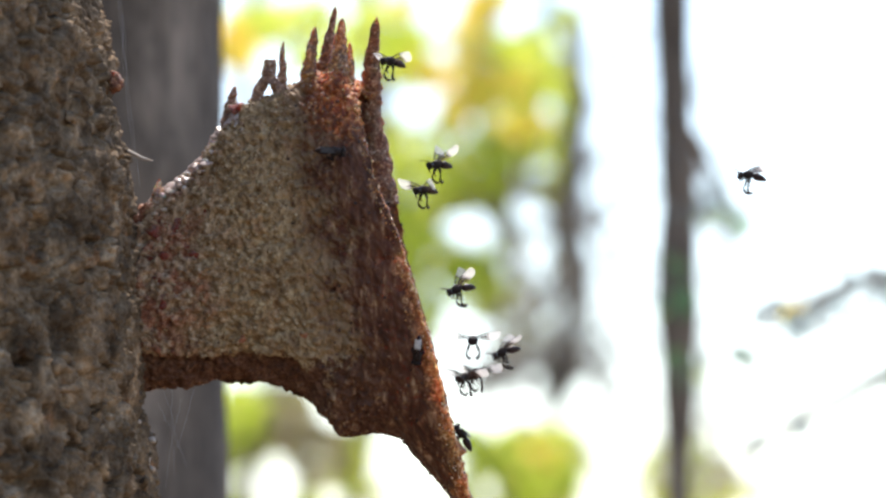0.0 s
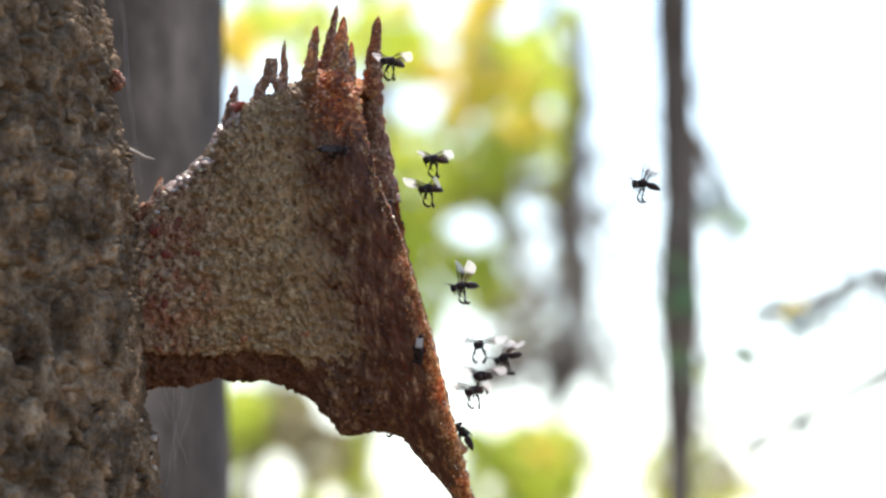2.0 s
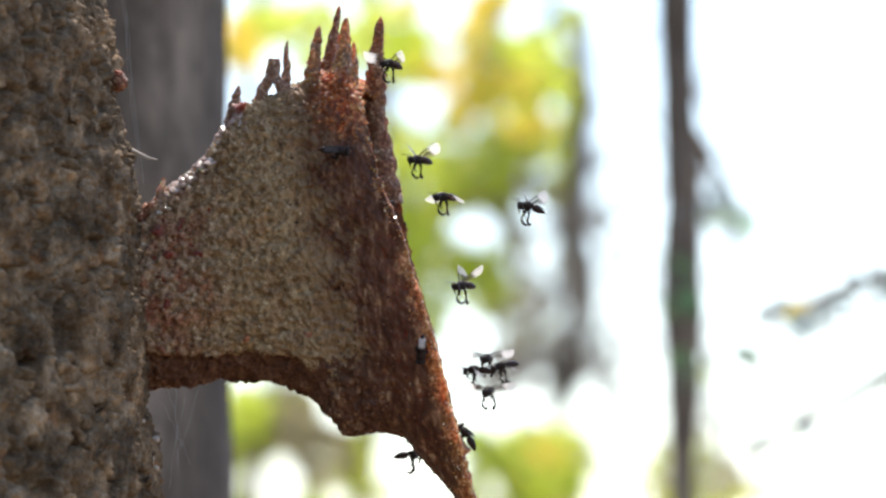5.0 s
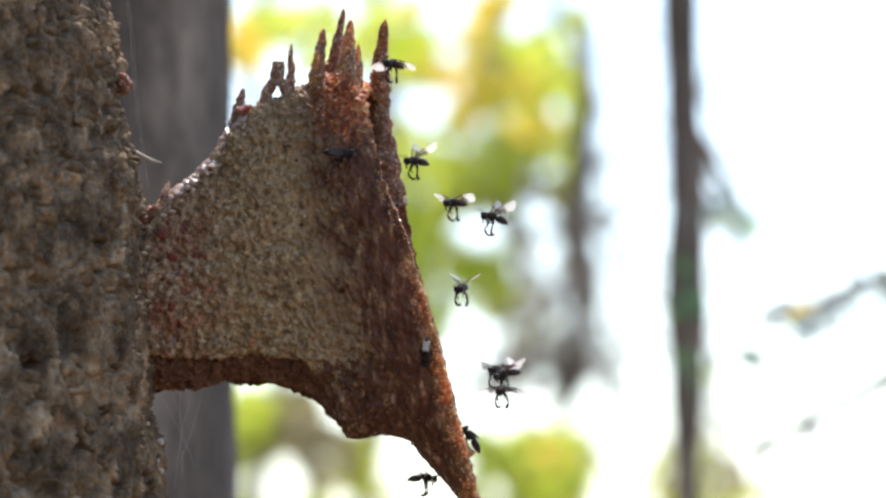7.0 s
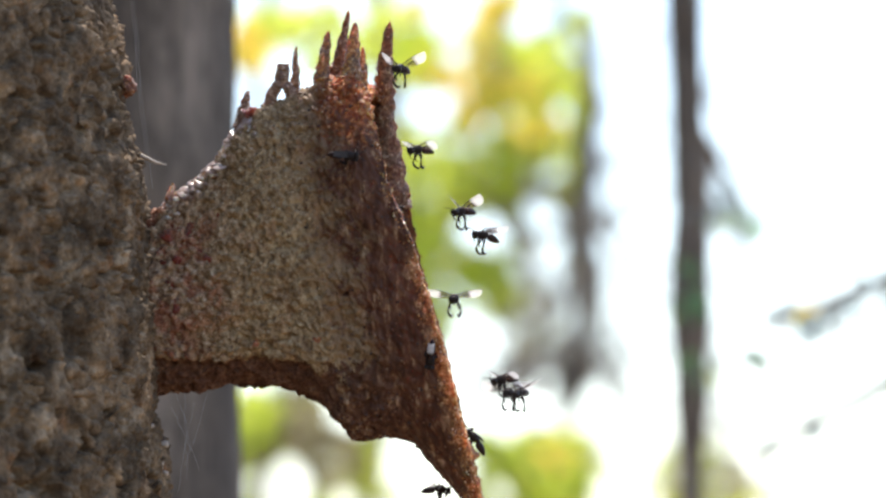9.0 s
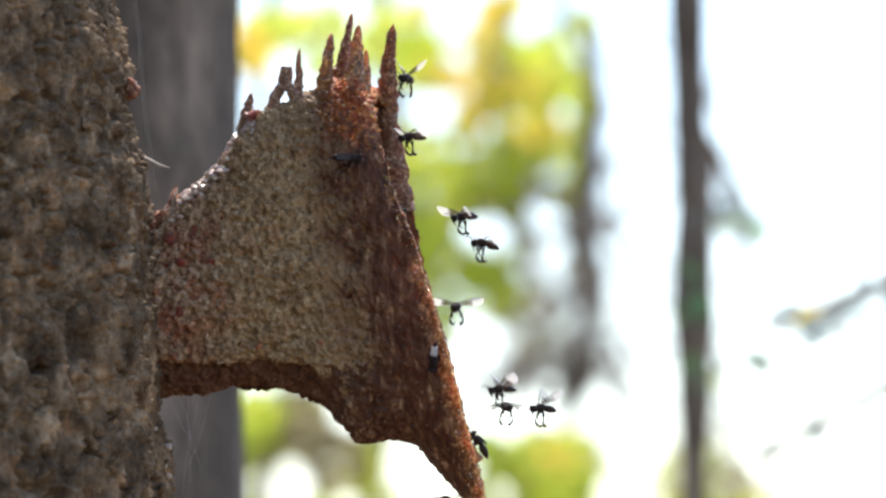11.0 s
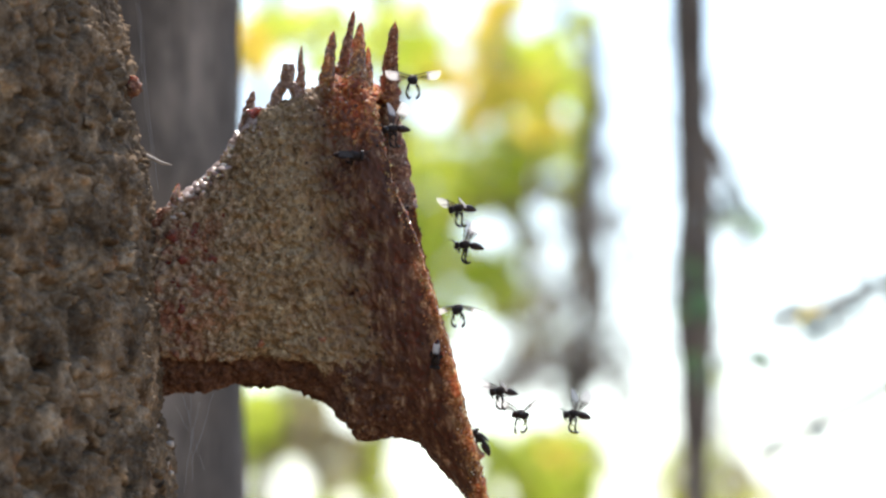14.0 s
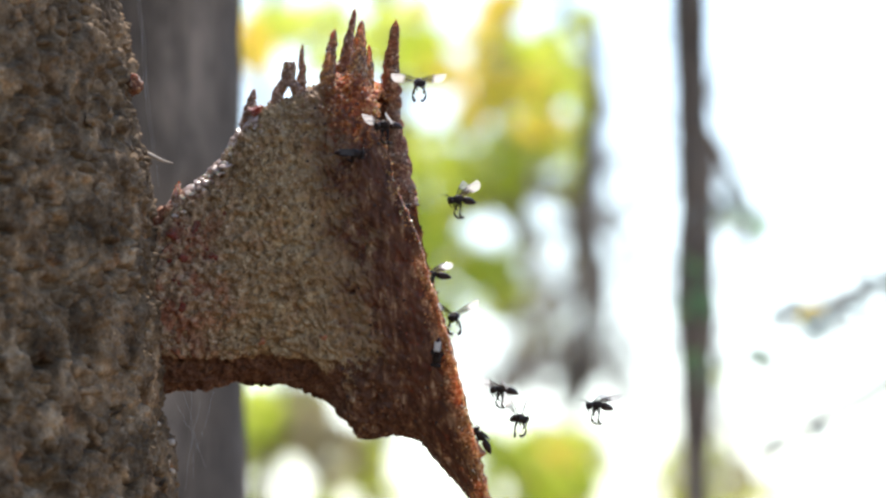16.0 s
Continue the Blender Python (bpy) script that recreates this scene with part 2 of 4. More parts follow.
def wing_material():
    """Membrane: smoky brown towards the root, milky white at the tip."""
    m, n, l, bsdf = nodes_of("wing_membrane")
    sep, co = n.new("ShaderNodeSeparateXYZ"), n.new("ShaderNodeTexCoord")
    l.new(co.outputs["Object"], sep.inputs[0])
    along = math_of(n, l, "ABSOLUTE", sep.outputs[1])
    tip = math_of(n, l, "MULTIPLY", math_of(n, l, "ADD", along, -0.0022), 1100.0, True)
    col = mix_of(n, l, tip, (0.10, 0.06, 0.045), (0.9, 0.88, 0.84))
    l.new(col, bsdf.inputs["Base Color"])
    bsdf.inputs["Roughness"].default_value = 0.25
    tr, mx, cl, mx2 = n.new("ShaderNodeBsdfTranslucent"), n.new("ShaderNodeMixShader"), n.new("ShaderNodeBsdfTransparent"), n.new("ShaderNodeMixShader")
    l.new(col, tr.inputs["Color"])
    mx.inputs[0].default_value = 0.5
    l.new(bsdf.outputs[0], mx.inputs[1])
    l.new(tr.outputs[0], mx.inputs[2])
    l.new(math_of(n, l, "ADD", math_of(n, l, "MULTIPLY", tip, -0.22), 0.60), mx2.inputs[0])
    l.new(mx.outputs[0], mx2.inputs[1])
    l.new(cl.outputs[0], mx2.inputs[2])
    l.new(mx2.outputs[0], n["Material Output"].inputs["Surface"])
    return m


BARK = bark_material()
GREY_BARK = grainy("grey_bark", [(0.3, (0.066, 0.053, 0.042)), (0.5, (0.158, 0.128, 0.099)), (0.7, (0.34, 0.28, 0.22))], 22, 300, 0.9, 0.4, 0.001, (1, 1, 0.25))
THIN_BARK = grainy("sapling_bark", [(0.3, (0.15, 0.126, 0.098)), (0.5, (0.27, 0.23, 0.18)), (0.75, (0.40, 0.35, 0.28))], 30, 300, 0.9, 0.4, 0.001, (1, 1, 0.3))
SOIL = grainy("leaf_litter", [(0.3, (0.06, 0.04, 0.025)), (0.5, (0.16, 0.11, 0.065)), (0.75, (0.28, 0.2, 0.11))], 6, 90, 0.95, 0.5, 0.01)
FUNNEL = funnel_material()
# brown resin of the underside, with the shade of its recess in the colour
UNDER_SHADE = grainy("underside_crust_shade", [(0.3, (0.062, 0.027, 0.015)), (0.5, (0.135, 0.062, 0.035)), (0.7, (0.21, 0.115, 0.066))], 250, 1300, 0.7, 0.8, 0.0006)
AMBER = amber_material("amber_resin", [(0.3, (0.10, 0.034, 0.014)), (0.46, (0.36, 0.155, 0.055)), (0.58, (0.6, 0.32, 0.12)), (0.68, (0.85, 0.58, 0.30))], 0.85)
DEEP = amber_material("deep_resin", [(0.3, (0.07, 0.020, 0.010)), (0.48, (0.19, 0.066, 0.028)), (0.6, (0.34, 0.14, 0.055)), (0.68, (0.6, 0.38, 0.2))], 0.4, 0.35)
BROWN = amber_material("brown_resin", [(0.3, (0.08, 0.036, 0.022)), (0.5, (0.28, 0.155, 0.092)), (0.66, (0.6, 0.46, 0.33))], 0.15)
# pale glossy resin; its near-white stops carry the crest's sun glints
PALE_GLINT = amber_material("pale_glint_resin", [(0.3, (0.40, 0.27, 0.20)), (0.5, (0.66, 0.54, 0.44)), (0.66, (0.90, 0.86, 0.80))], 0.3)
RED = amber_material("red_resin", [(0.3, (0.10, 0.016, 0.011)), (0.6, (0.26, 0.048, 0.028)), (0.8, (0.5, 0.26, 0.17))], 0.5)
RUST = amber_material("rusty_resin", [(0.3, (0.20, 0.06, 0.03)), (0.55, (0.42, 0.15, 0.075)), (0.75, (0.6, 0.34, 0.2))], 0.4)
# smooth, lightened resin for films that give the crest its sunlit highlight
GLINT_FILM = plain("glint_film_resin", (0.42, 0.30, 0.23), 0.30, 0.0, 0.4, 500)
GLINT_FILM.node_tree.nodes["Principled BSDF"].inputs["Specular IOR Level"].default_value = 0.8
SAND = grain_material("sand_grains", [(0.0, (0.12, 0.07, 0.035)), (0.25, (0.20, 0.13, 0.066)), (0.5, (0.32, 0.22, 0.115)), (0.8, (0.42, 0.31, 0.165)), (0.95, (0.52, 0.42, 0.26)), (1.0, (0.28, 0.10, 0.06))], 0.6)
CRUMB = grain_material("resin_crumbs", [(0.0, (0.02, 0.009, 0.006)), (0.35, (0.075, 0.026, 0.012)), (0.65, (0.15, 0.055, 0.024)), (0.9, (0.2, 0.09, 0.04)), (1.0, (0.3, 0.18, 0.1))], 0.5)
SPARK = grain_material("amber_crumbs", [(0.0, (0.18, 0.055, 0.018)), (0.4, (0.45, 0.17, 0.05)), (0.75, (0.6, 0.3, 0.1)), (1.0, (0.85, 0.7, 0.5))], 0.18, 0.5)
LEAF = leaf_material("green_leaf", [(0.0, (0.05, 0.11, 0.015)), (0.6, (0.10, 0.17, 0.02)), (1.0, (0.16, 0.2, 0.03))], [(0.0, (0.42, 0.56, 0.04)), (0.5, (0.68, 0.80, 0.08)), (1.0, (0.92, 0.93, 0.22))])
YELLOW = leaf_material("yellow_leaf", [(0.0, (0.16, 0.18, 0.03)), (0.5, (0.35, 0.27, 0.04)), (1.0, (0.42, 0.2, 0.03))], [(0.0, (0.7, 0.74, 0.1)), (0.55, (0.95, 0.78, 0.12)), (1.0, (0.95, 0.58, 0.08))])
MOSS = leaf_material("dull_leaf", [(0.0, (0.05, 0.09, 0.04)), (1.0, (0.12, 0.15, 0.06))], [(0.0, (0.10, 0.24, 0.12)), (0.6, (0.22, 0.34, 0.14)), (1.0, (0.45, 0.5, 0.2))])
BROWN_LEAF = leaf_material("brown_leaf", [(0.0, (0.10, 0.08, 0.05)), (1.0, (0.2, 0.16, 0.10))], [(0.0, (0.16, 0.13, 0.08)), (0.6, (0.3, 0.26, 0.14)), (1.0, (0.42, 0.42, 0.16))])
DRY_LEAF = leaf_material("dry_leaf", [(0.0, (0.16, 0.18, 0.16)), (1.0, (0.3, 0.3, 0.26))], [(0.0, (0.18, 0.25, 0.25)), (1.0, (0.30, 0.34, 0.33))])
HUSK = plain("bee_cuticle", (0.016, 0.010, 0.008), 0.7, 0.0, 0.3, 2500)
ABDOMEN = plain("bee_abdomen", (0.022, 0.010, 0.008), 0.45, 0.0, 0.3, 2500)
EYE = plain("bee_eye", (0.02, 0.016, 0.016), 0.15)
WING = wing_material()
DUSKY_WING = plain("folded_wing", (0.035, 0.028, 0.025), 0.7, 0.0, 0.3, 1500)
for m in (HUSK, ABDOMEN):
    m.node_tree.nodes["Principled BSDF"].inputs["Specular IOR Level"].default_value = 0.25
SILK = plain("silk", (0.7, 0.7, 0.68), 0.3)
STRAW = plain("dry_straw", (0.5, 0.42, 0.33), 0.8)


# ---- mesh helpers ----
def linked(name, bm, material, parent=None, label=""):
    me = bpy.data.meshes.new(name)
    bm.to_mesh(me)
    bm.free()
    me.materials.append(material)
    for p in me.polygons:
        p.use_smooth = True
    ob = new(name, me)
    if parent is not None:
        ob.parent = parent
    if label:
        tagged(ob, label)
    return ob


def part(name, bm, material, parent, label=""):
    return linked(name, bm, material, parent, label)


def grid_mesh(name, verts, rows, cols, material, close=False, parent=None, label="", extra=None):
    """A mesh from a lattice of points in rows and columns; close joins the last column to the first."""
    faces = []
    w = cols if close else cols - 1
    for i in range(rows - 1):
        for j in range(w):
            k = (j + 1) % cols
            faces.append((i * cols + j, i * cols + k, (i + 1) * cols + k, (i + 1) * cols + j))
    faces += extra or []
    me = bpy.data.meshes.new(name)
    me.from_pydata(verts, [], faces)
    me.materials.append(material)
    me.shade_smooth()
    me.update()
    ob = new(name, me)
    if parent is not None:
        ob.parent = parent
    if label:
        tagged(ob, label)
    return ob


def tube(bm, points, radii, sides=8, rough=0.0, scale=1.0, seed=0.0):
    """A tapered tube along points; rough: share of the radius by which its skin is uneven."""
    rings = []
    n = len(points)
    pts = [Vector(p) for p in points]
    for i, p in enumerate(pts):
        d = (pts[min(i + 1, n - 1)] - pts[max(i - 1, 0)]).normalized()
        a = d.cross(Vector((0, 1, 0.13))).normalized()
        b = d.cross(a)
        ring = []
        for k in range(sides):
            t = 2 * math.pi * k / sides
            way = a * math.cos(t) + b * math.sin(t)
            r = radii[i]
            if rough:
                q = (p + way * r) * scale + Vector((seed, seed * 2, 0))
                r *= 1 + rough * noise.noise(q) + rough * 0.6 * noise.noise(q * 2.7)
            ring.append(bm.verts.new(p + way * r))
        rings.append(ring)
    for r0, r1 in zip(rings, rings[1:]):
        for k in range(sides):
            bm.faces.new((r0[k], r0[(k + 1) % sides], r1[(k + 1) % sides], r1[k]))
    bm.faces.new(rings[0][::-1])
    bm.faces.new(rings[-1])


def ball(bm, center, size, seg=14, rings=9, turn=None):
    m = Matrix.Translation(center)
    if turn is not None:
        m = m @ turn.to_4x4()
    bmesh.ops.create_uvsphere(bm, u_segments=seg, v_segments=rings, radius=1.0, matrix=m @ Matrix.Diagonal((*size, 1)))


def grains(name, spots, sizes, material, parent, label, seed):
    """Many small angular grains bedded at the given spots, joined into one part."""
    rng = random.Random(seed)
    g = (1 + 5 ** 0.5) / 2
    ico = [Vector(v).normalized() for v in ((-1, g, 0), (1, g, 0), (-1, -g, 0), (1, -g, 0), (0, -1, g), (0, 1, g), (0, -1, -g), (0, 1, -g), (g, 0, -1), (g, 0, 1), (-g, 0, -1), (-g, 0, 1))]
    tri = ((0, 11, 5), (0, 5, 1), (0, 1, 7), (0, 7, 10), (0, 10, 11), (1, 5, 9), (5, 11, 4), (11, 10, 2), (10, 7, 6), (7, 1, 8), (3, 9, 4), (3, 4, 2), (3, 2, 6), (3, 6, 8), (3, 8, 9), (4, 9, 5), (2, 4, 11), (6, 2, 10), (8, 6, 7), (9, 8, 1))
    verts, faces = [], []
    for p in spots:
        r = rng.uniform(*sizes) * MM
        turn = Euler((rng.uniform(0, 6), rng.uniform(0, 6), rng.uniform(0, 6))).to_matrix()
        k = len(verts)
        form = (r * rng.uniform(0.7, 1.5), r * rng.uniform(0.7, 1.3), r * rng.uniform(0.6, 1.1))
        verts += [p + turn @ Vector((v.x * form[0], v.y * form[1], v.z * form[2])) for v in ico]
        faces += [(a_ + k, b_ + k, c_ + k) for a_, b_, c_ in tri]
    me = bpy.data.meshes.new(name)
    me.from_pydata(verts, [], faces)
    me.materials.append(material)
    me.update()
    ob = new(name, me)
    ob.parent = parent
    return tagged(ob, label, kind="stuff")


def lerp_rows(rows, u):
    r = np.array(rows)
    return [np.interp(u, r[:, 0], r[:, k]) for k in range(1, r.shape[1])]


# ---- ground ----
def ground():
    bm = bmesh.new()
    bmesh.ops.create_grid(bm, x_segments=60, y_segments=60, size=400)
    for v in bm.verts:
        v.co.x *= abs(v.co.x / 400) ** 1.5 + 0.002
        v.co.y *= abs(v.co.y / 400) ** 1.5 + 0.002
        v.co.z = 0.06 * noise.noise(v.co * 0.4)
    tagged(linked("ground", bm, SOIL), "forest floor covered with dry brown leaf litter", "ground", kind="structure")


# ---- the nest tree ----
RADIUS = 0.150


def trunk_axis(z):
    return Vector((-0.2190 - 0.105 * z, -0.016, z))


# the outline of the trunk beside the nest against a straight stem, height and swelling in millimetres: a lower layer of bark juts out beneath the splinter
OUTLINE = [(-60, 0.6), (-51, 0.8), (-45, 0.2), (-40, 0.0), (-32, 0.1), (-10, 0.6), (5, 1.6), (19.5, 2.8), (21.4, 2.0), (23.6, 0.4), (30, 0.0), (42, 1.2), (49, 1.0), (56, -0.4)]


def step_of(a_, b_, v):
    c = min(1.0, max(0.0, (v - a_) / (b_ - a_)))
    return c * c * (3 - 2 * c)


def bark_height(p, far, f=0.0):
    """Height of the bark at a point: tilted scales of three sizes with cracks between, pits and grain; millimetres."""
    q = p / MM
    h = 1.0 * noise.noise(q * 0.045)
    if far:
        return h
    h += lerp_rows(OUTLINE, q.z + 1.2 * noise.noise(q * 0.2))[0] * step_of(-26, -9, f + 4 * noise.noise(q * 0.12))
    w = q + 2.6 * noise.noise_vector(q * 0.10) + 1.3 * noise.noise_vector(q * 0.33)
    for kx, kz, lift, tip, deep, wide, seed in ((0.15, 0.10, 0.9, 1.5, 5.0, 0.15, 3.1), (0.34, 0.24, 0.5, 0.9, 2.4, 0.13, 9.7), (0.80, 0.70, 0.25, 0.40, 0.6, 0.14, 1.3)):
        v = Vector((w.x * kx + seed, w.y * kx * 0.55, w.z * kz))
        d, c = noise.voronoi(v)
        cell = c[0]
        h += lift * noise.cell(cell * 13.7) + tip * (v - cell).dot(noise.cell_vector(cell * 7.9))
        h -= deep * (1 - step_of(0.0, wide, d[1] - d[0])) * step_of(-0.2, 0.3, noise.noise(q * 0.09 + Vector((seed, 0, 4))))
    h -= 6.0 * max(0.0, noise.noise(w * 0.15 + Vector((8, 2, 5))) - 0.24) + 3.2 * max(0.0, noise.noise(w * 0.42 + Vector((1, 6, 3))) - 0.30)
    return 0.85 * h + 0.60 * noise.noise(q * 0.6) + 0.40 * noise.noise(q * 1.3) + 0.15 * noise.noise(q * 3.1)


def nest_tree():
    root = tagged(new("nest_tree"), "live tree trunk with coarse cracked grey-brown bark", "tree")
    root.matrix_world = NEST
    zs = list(np.linspace(-1.72, -0.09, 30)) + list(np.linspace(-0.066, 0.066, 350)) + list(np.linspace(0.09, 2.6, 40))
    fs = list(np.linspace(-52, 9, 350)) + list(np.linspace(11, 306, 90))
    verts = []
    for z in zs:
        c = trunk_axis(z)
        for f in fs:
            t = radians(f)
            way = Vector((math.cos(t), math.sin(t), 0))
            r = RADIUS * (1.0 - 0.04 * z + (0.5 * max(0.0, -z - 1.2) ** 2))
            p = c + way * r
            near = abs(z) < 0.07 and -53 < f < 10
            verts.append(p + way * bark_height(p, not near, f) * MM)
    last = (len(zs) - 1) * len(fs)
    grid_mesh("trunk", verts, len(zs), len(fs), BARK, True, root, "", [tuple(last + k for k in range(len(fs)))])
    rng = random.Random(4)
    # loose bark flakes, a straw and beads of resin on the edge of the trunk
    bm = bmesh.new()
    tube(bm, [(-69 * MM, -14 * MM, 21.4 * MM), (-65.6 * MM, -14 * MM, 19.8 * MM), (-63.4 * MM, -13 * MM, 19.3 * MM)], [0.5 * MM, 0.35 * MM, 0.12 * MM], 6)
    part("splinter", bm, STRAW, root, "pale dry splinter sticking out of the bark")
    bm = bmesh.new()
    ball(bm, (-71.5 * MM, -18 * MM, 36.3 * MM), (1.7 * MM, 1.6 * MM, 2.3 * MM), 16, 12)
    for v in bm.verts:
        v.co += v.normal * MM * (1.1 * noise.noise(v.co * 600) + 0.5 * noise.noise(v.co * 1500))
    part("resin_bead", bm, DEEP, root, "small reddish bead of dried resin")
    for k in range(22):
        z = rng.uniform(-56, 56) * MM
        if -0.031 < z < 0.006 or z > 0.026 and k % 2:
            continue
        c = trunk_axis(z)
        f = radians(rng.uniform(-24, -1))
        r = RADIUS + rng.uniform(-0.9, 0.2) * MM
        bm = bmesh.new()
        s = rng.uniform(0.5, 1.5)
        ball(bm, (0, 0, 0), (0.45 * s * MM, 1.3 * s * MM, 1.6 * s * MM), 9, 6)
        for v in bm.verts:
            v.co += v.normal * MM * 1.5 * s * noise.noise(v.co * 700 + Vector((k, 0, 0)))
        ob = part("bark_flake", bm, BARK, root)
        ob.matrix_basis = Matrix.Translation(c + Vector((math.cos(f), math.sin(f), 0)) * r) @ pose(0, 0, 0, rng.uniform(-40, 40), rng.uniform(-40, 40), math.degrees(f))
    # pale chips that put the small sunlit glints of the bark's edge into colour
    for x, z, s in ((-64.4, -46.0, 1.0), (-63.2, -41.4, 0.8), (-66.4, -51.2, 0.6), (-63.0, -47.6, 0.5), (-66.0, -37.6, 0.45)):
        bm = bmesh.new()
        ball(bm, (0, 0, 0), (1.2 * s * MM, 0.7 * s * MM, 1.0 * s * MM), 10, 7)
        for v in bm.verts:
            v.co += v.normal * MM * 0.8 * s * noise.noise(v.co * 900 + Vector((x, z, 0)))
        ob = part("sunlit_chip", bm, STRAW, root, "pale chip standing for a sunlit speck on the bark")
        ob.matrix_basis = Matrix.Translation(Vector((x, -22, z)) * MM) @ pose(0, 0, 0, 20 * s, 30 * z, 0)


# ---- the nest entrance ----
TOP = [(0, -72, 5), (.06, -64, 11), (.2, -55.5, 17.4), (.36, -49, 26.5), (.5, -45, 31.6), (.62, -39, 34), (.74, -33, 36.3), (.85, -28, 38.6), (.94, -22, 40.5), (1, -18, 36)]
LOW = [(0, -71, -31.5), (.16, -56.7, -31), (.26, -50.5, -29.3), (.38, -41.8, -29.4), (.48, -33, -31), (.53, -29.9, -33.2), (.60, -23.2, -41.2), (.72, -15.5, -40.9), (.8, -9.9, -41.9), (.87, -5.5, -46.8), (.93, -1.5, -51), (1, 6.9, -62)]


def wall_point(u, t):
    """A point of the funnel's outer wall before its grain: u from trunk to mouth, t the turn round the section from the top over the near side; millimetres."""
    (tx, tz), (lx, lz) = lerp_rows(TOP, u), lerp_rows(LOW, u)
    w = 9 + 9 * u + 3.0 * max(0.0, u - 0.7) / 0.3
    c, s = math.cos(t), math.sin(t)
    k = math.copysign(abs(s) ** 0.75, s)
    hx, hz = (tx - lx) / 2, (tz - lz) / 2
    x, z = (tx + lx) / 2 + hx * c, (tz + lz) / 2 + hz * c
    y = 5.0 - w * k
    bow = 0.7 * u ** 4 * math.sin(math.pi * min(1.0, max(0.0, (35 - z) / 97))) * min(1.0, max(-0.8, -z / 20))
    x += bow
    if k > 0:   # the near lip of the mouth draws back towards the top
        x -= k * u ** 6 * 2.5 * step_of(-2, 20, z)
        y -= k * u ** 14 * 1.6 * step_of(-8, 10, z)
    if k < 0:   # the far lip of the mouth stands out beyond the near one
        x += -k * u ** 6 * 3.0 * min(1.0, max(0.0, (z + 4) / 28))
    return Vector((x, y, z))


def nest_entrance():
    root = tagged(new("nest_entrance"), "trumpet-shaped nest entrance of soil grains and red-brown resin on the trunk", "insect nest")
    root.matrix_world = NEST
    us = np.linspace(0, 1, 235)
    ts = list(np.linspace(-0.02, math.pi + 0.02, 300)) + list(np.linspace(math.pi + 0.06, 2 * math.pi - 0.06, 90))
    nu, nt = len(us), len(ts)
    base = np.array([[wall_point(u, t) for t in ts] for u in us])
    du = np.gradient(base, axis=0)
    dt = np.roll(base, -1, axis=1) - np.roll(base, 1, axis=1)
    nrm = np.cross(dt, du)
    nrm /= np.linalg.norm(nrm, axis=2, keepdims=True) + 1e-9
    mid = base.mean(axis=1, keepdims=True)
    if ((base - mid) * nrm).sum() < 0:
        nrm = -nrm
    verts, inner, dim = [], [], []
    for i in range(nu):
        for j in range(nt):
            p, n = Vector(base[i, j]), Vector(nrm[i, j])
            u, k = us[i], math.sin(ts[j])
            h = 1.0 * noise.noise(p * 0.10) + 0.9 * noise.noise(p * 0.27) + 0.75 * noise.noise(p * 0.62) + 0.65 * noise.noise(p * 1.1) + 0.35 * noise.noise(p * 2.0)
            sleek = min(1.0, max(0.0, (p.x + 0.2 * p.z + 24) / 8)) * (1 - 0.35 * step_of(20, 30, p.z))
            h *= 1 - 0.55 * sleek
            d = noise.voronoi(p * 0.62 + 0.5 * noise.noise_vector(p * 0.5))[0]
            h += 0.8 * (0.45 - d[0]) * (1 - 0.75 * sleek)
            h -= (1 - 0.85 * sleek) * 2.2 * max(0.0, noise.noise(p * 0.5 + Vector((9, 4, 2))) - 0.24) + (1 - 0.85 * sleek) * 1.6 * max(0.0, noise.noise(p * 0.9 + Vector((1, 8, 3))) - 0.26)
            flute = max(0.0, (p.z - 14) / 24) * max(0.0, (p.x + 40) / 20)
            h += 1.1 * min(1.0, flute) * noise.noise(Vector((p.x * 0.33, 5, p.z * 0.04)))
            under = 0.0
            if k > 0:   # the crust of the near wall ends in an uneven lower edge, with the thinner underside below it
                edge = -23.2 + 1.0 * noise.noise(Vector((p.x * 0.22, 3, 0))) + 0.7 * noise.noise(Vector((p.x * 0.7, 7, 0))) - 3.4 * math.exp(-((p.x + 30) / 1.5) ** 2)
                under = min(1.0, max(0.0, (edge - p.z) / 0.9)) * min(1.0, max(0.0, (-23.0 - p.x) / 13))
            edge_wear = max(0.0, (u - 0.985) / 0.015)
            q = p + n * h + Vector((0, 2.1 * under, 0))
            q += Vector((0.9 * edge_wear * noise.noise(p * 0.6), 0, 0.3 * noise.noise(p * 1.1)))
            verts.append(q * MM)
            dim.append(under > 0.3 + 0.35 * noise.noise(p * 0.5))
            rough_in = 0.5 * noise.noise(p * 0.7 + Vector((3, 3, 3))) + 0.35 * noise.noise(p * 1.6)
            inner.append((p + n * rough_in - n * (1.9 - 0.8 * u) + Vector((0, 2.1 * under, 0)) + Vector((0.5 * edge_wear * noise.noise(p * 0.6), 0, 0))) * MM)
    n0 = nu * nt
    faces = []
    for i in range(nu - 1):
        for j in range(nt):
            k = (j + 1) % nt
            faces.append((n0 + i * nt + j, n0 + (i + 1) * nt + j, n0 + (i + 1) * nt + k, n0 + i * nt + k))
    last = (nu - 1) * nt
    for j in range(nt):
        k = (j + 1) % nt
        faces.append((last + j, last + k, n0 + last + k, n0 + last + j))
    wall = grid_mesh("funnel_wall", verts + inner, nu, nt, FUNNEL, True, root, "", faces)
    wall.data.materials.append(UNDER_SHADE)
    # recessed faces below the crust's edge take the resin brown darkened as shade
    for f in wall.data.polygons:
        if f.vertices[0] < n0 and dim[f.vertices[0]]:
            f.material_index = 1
    rng = random.Random(11)
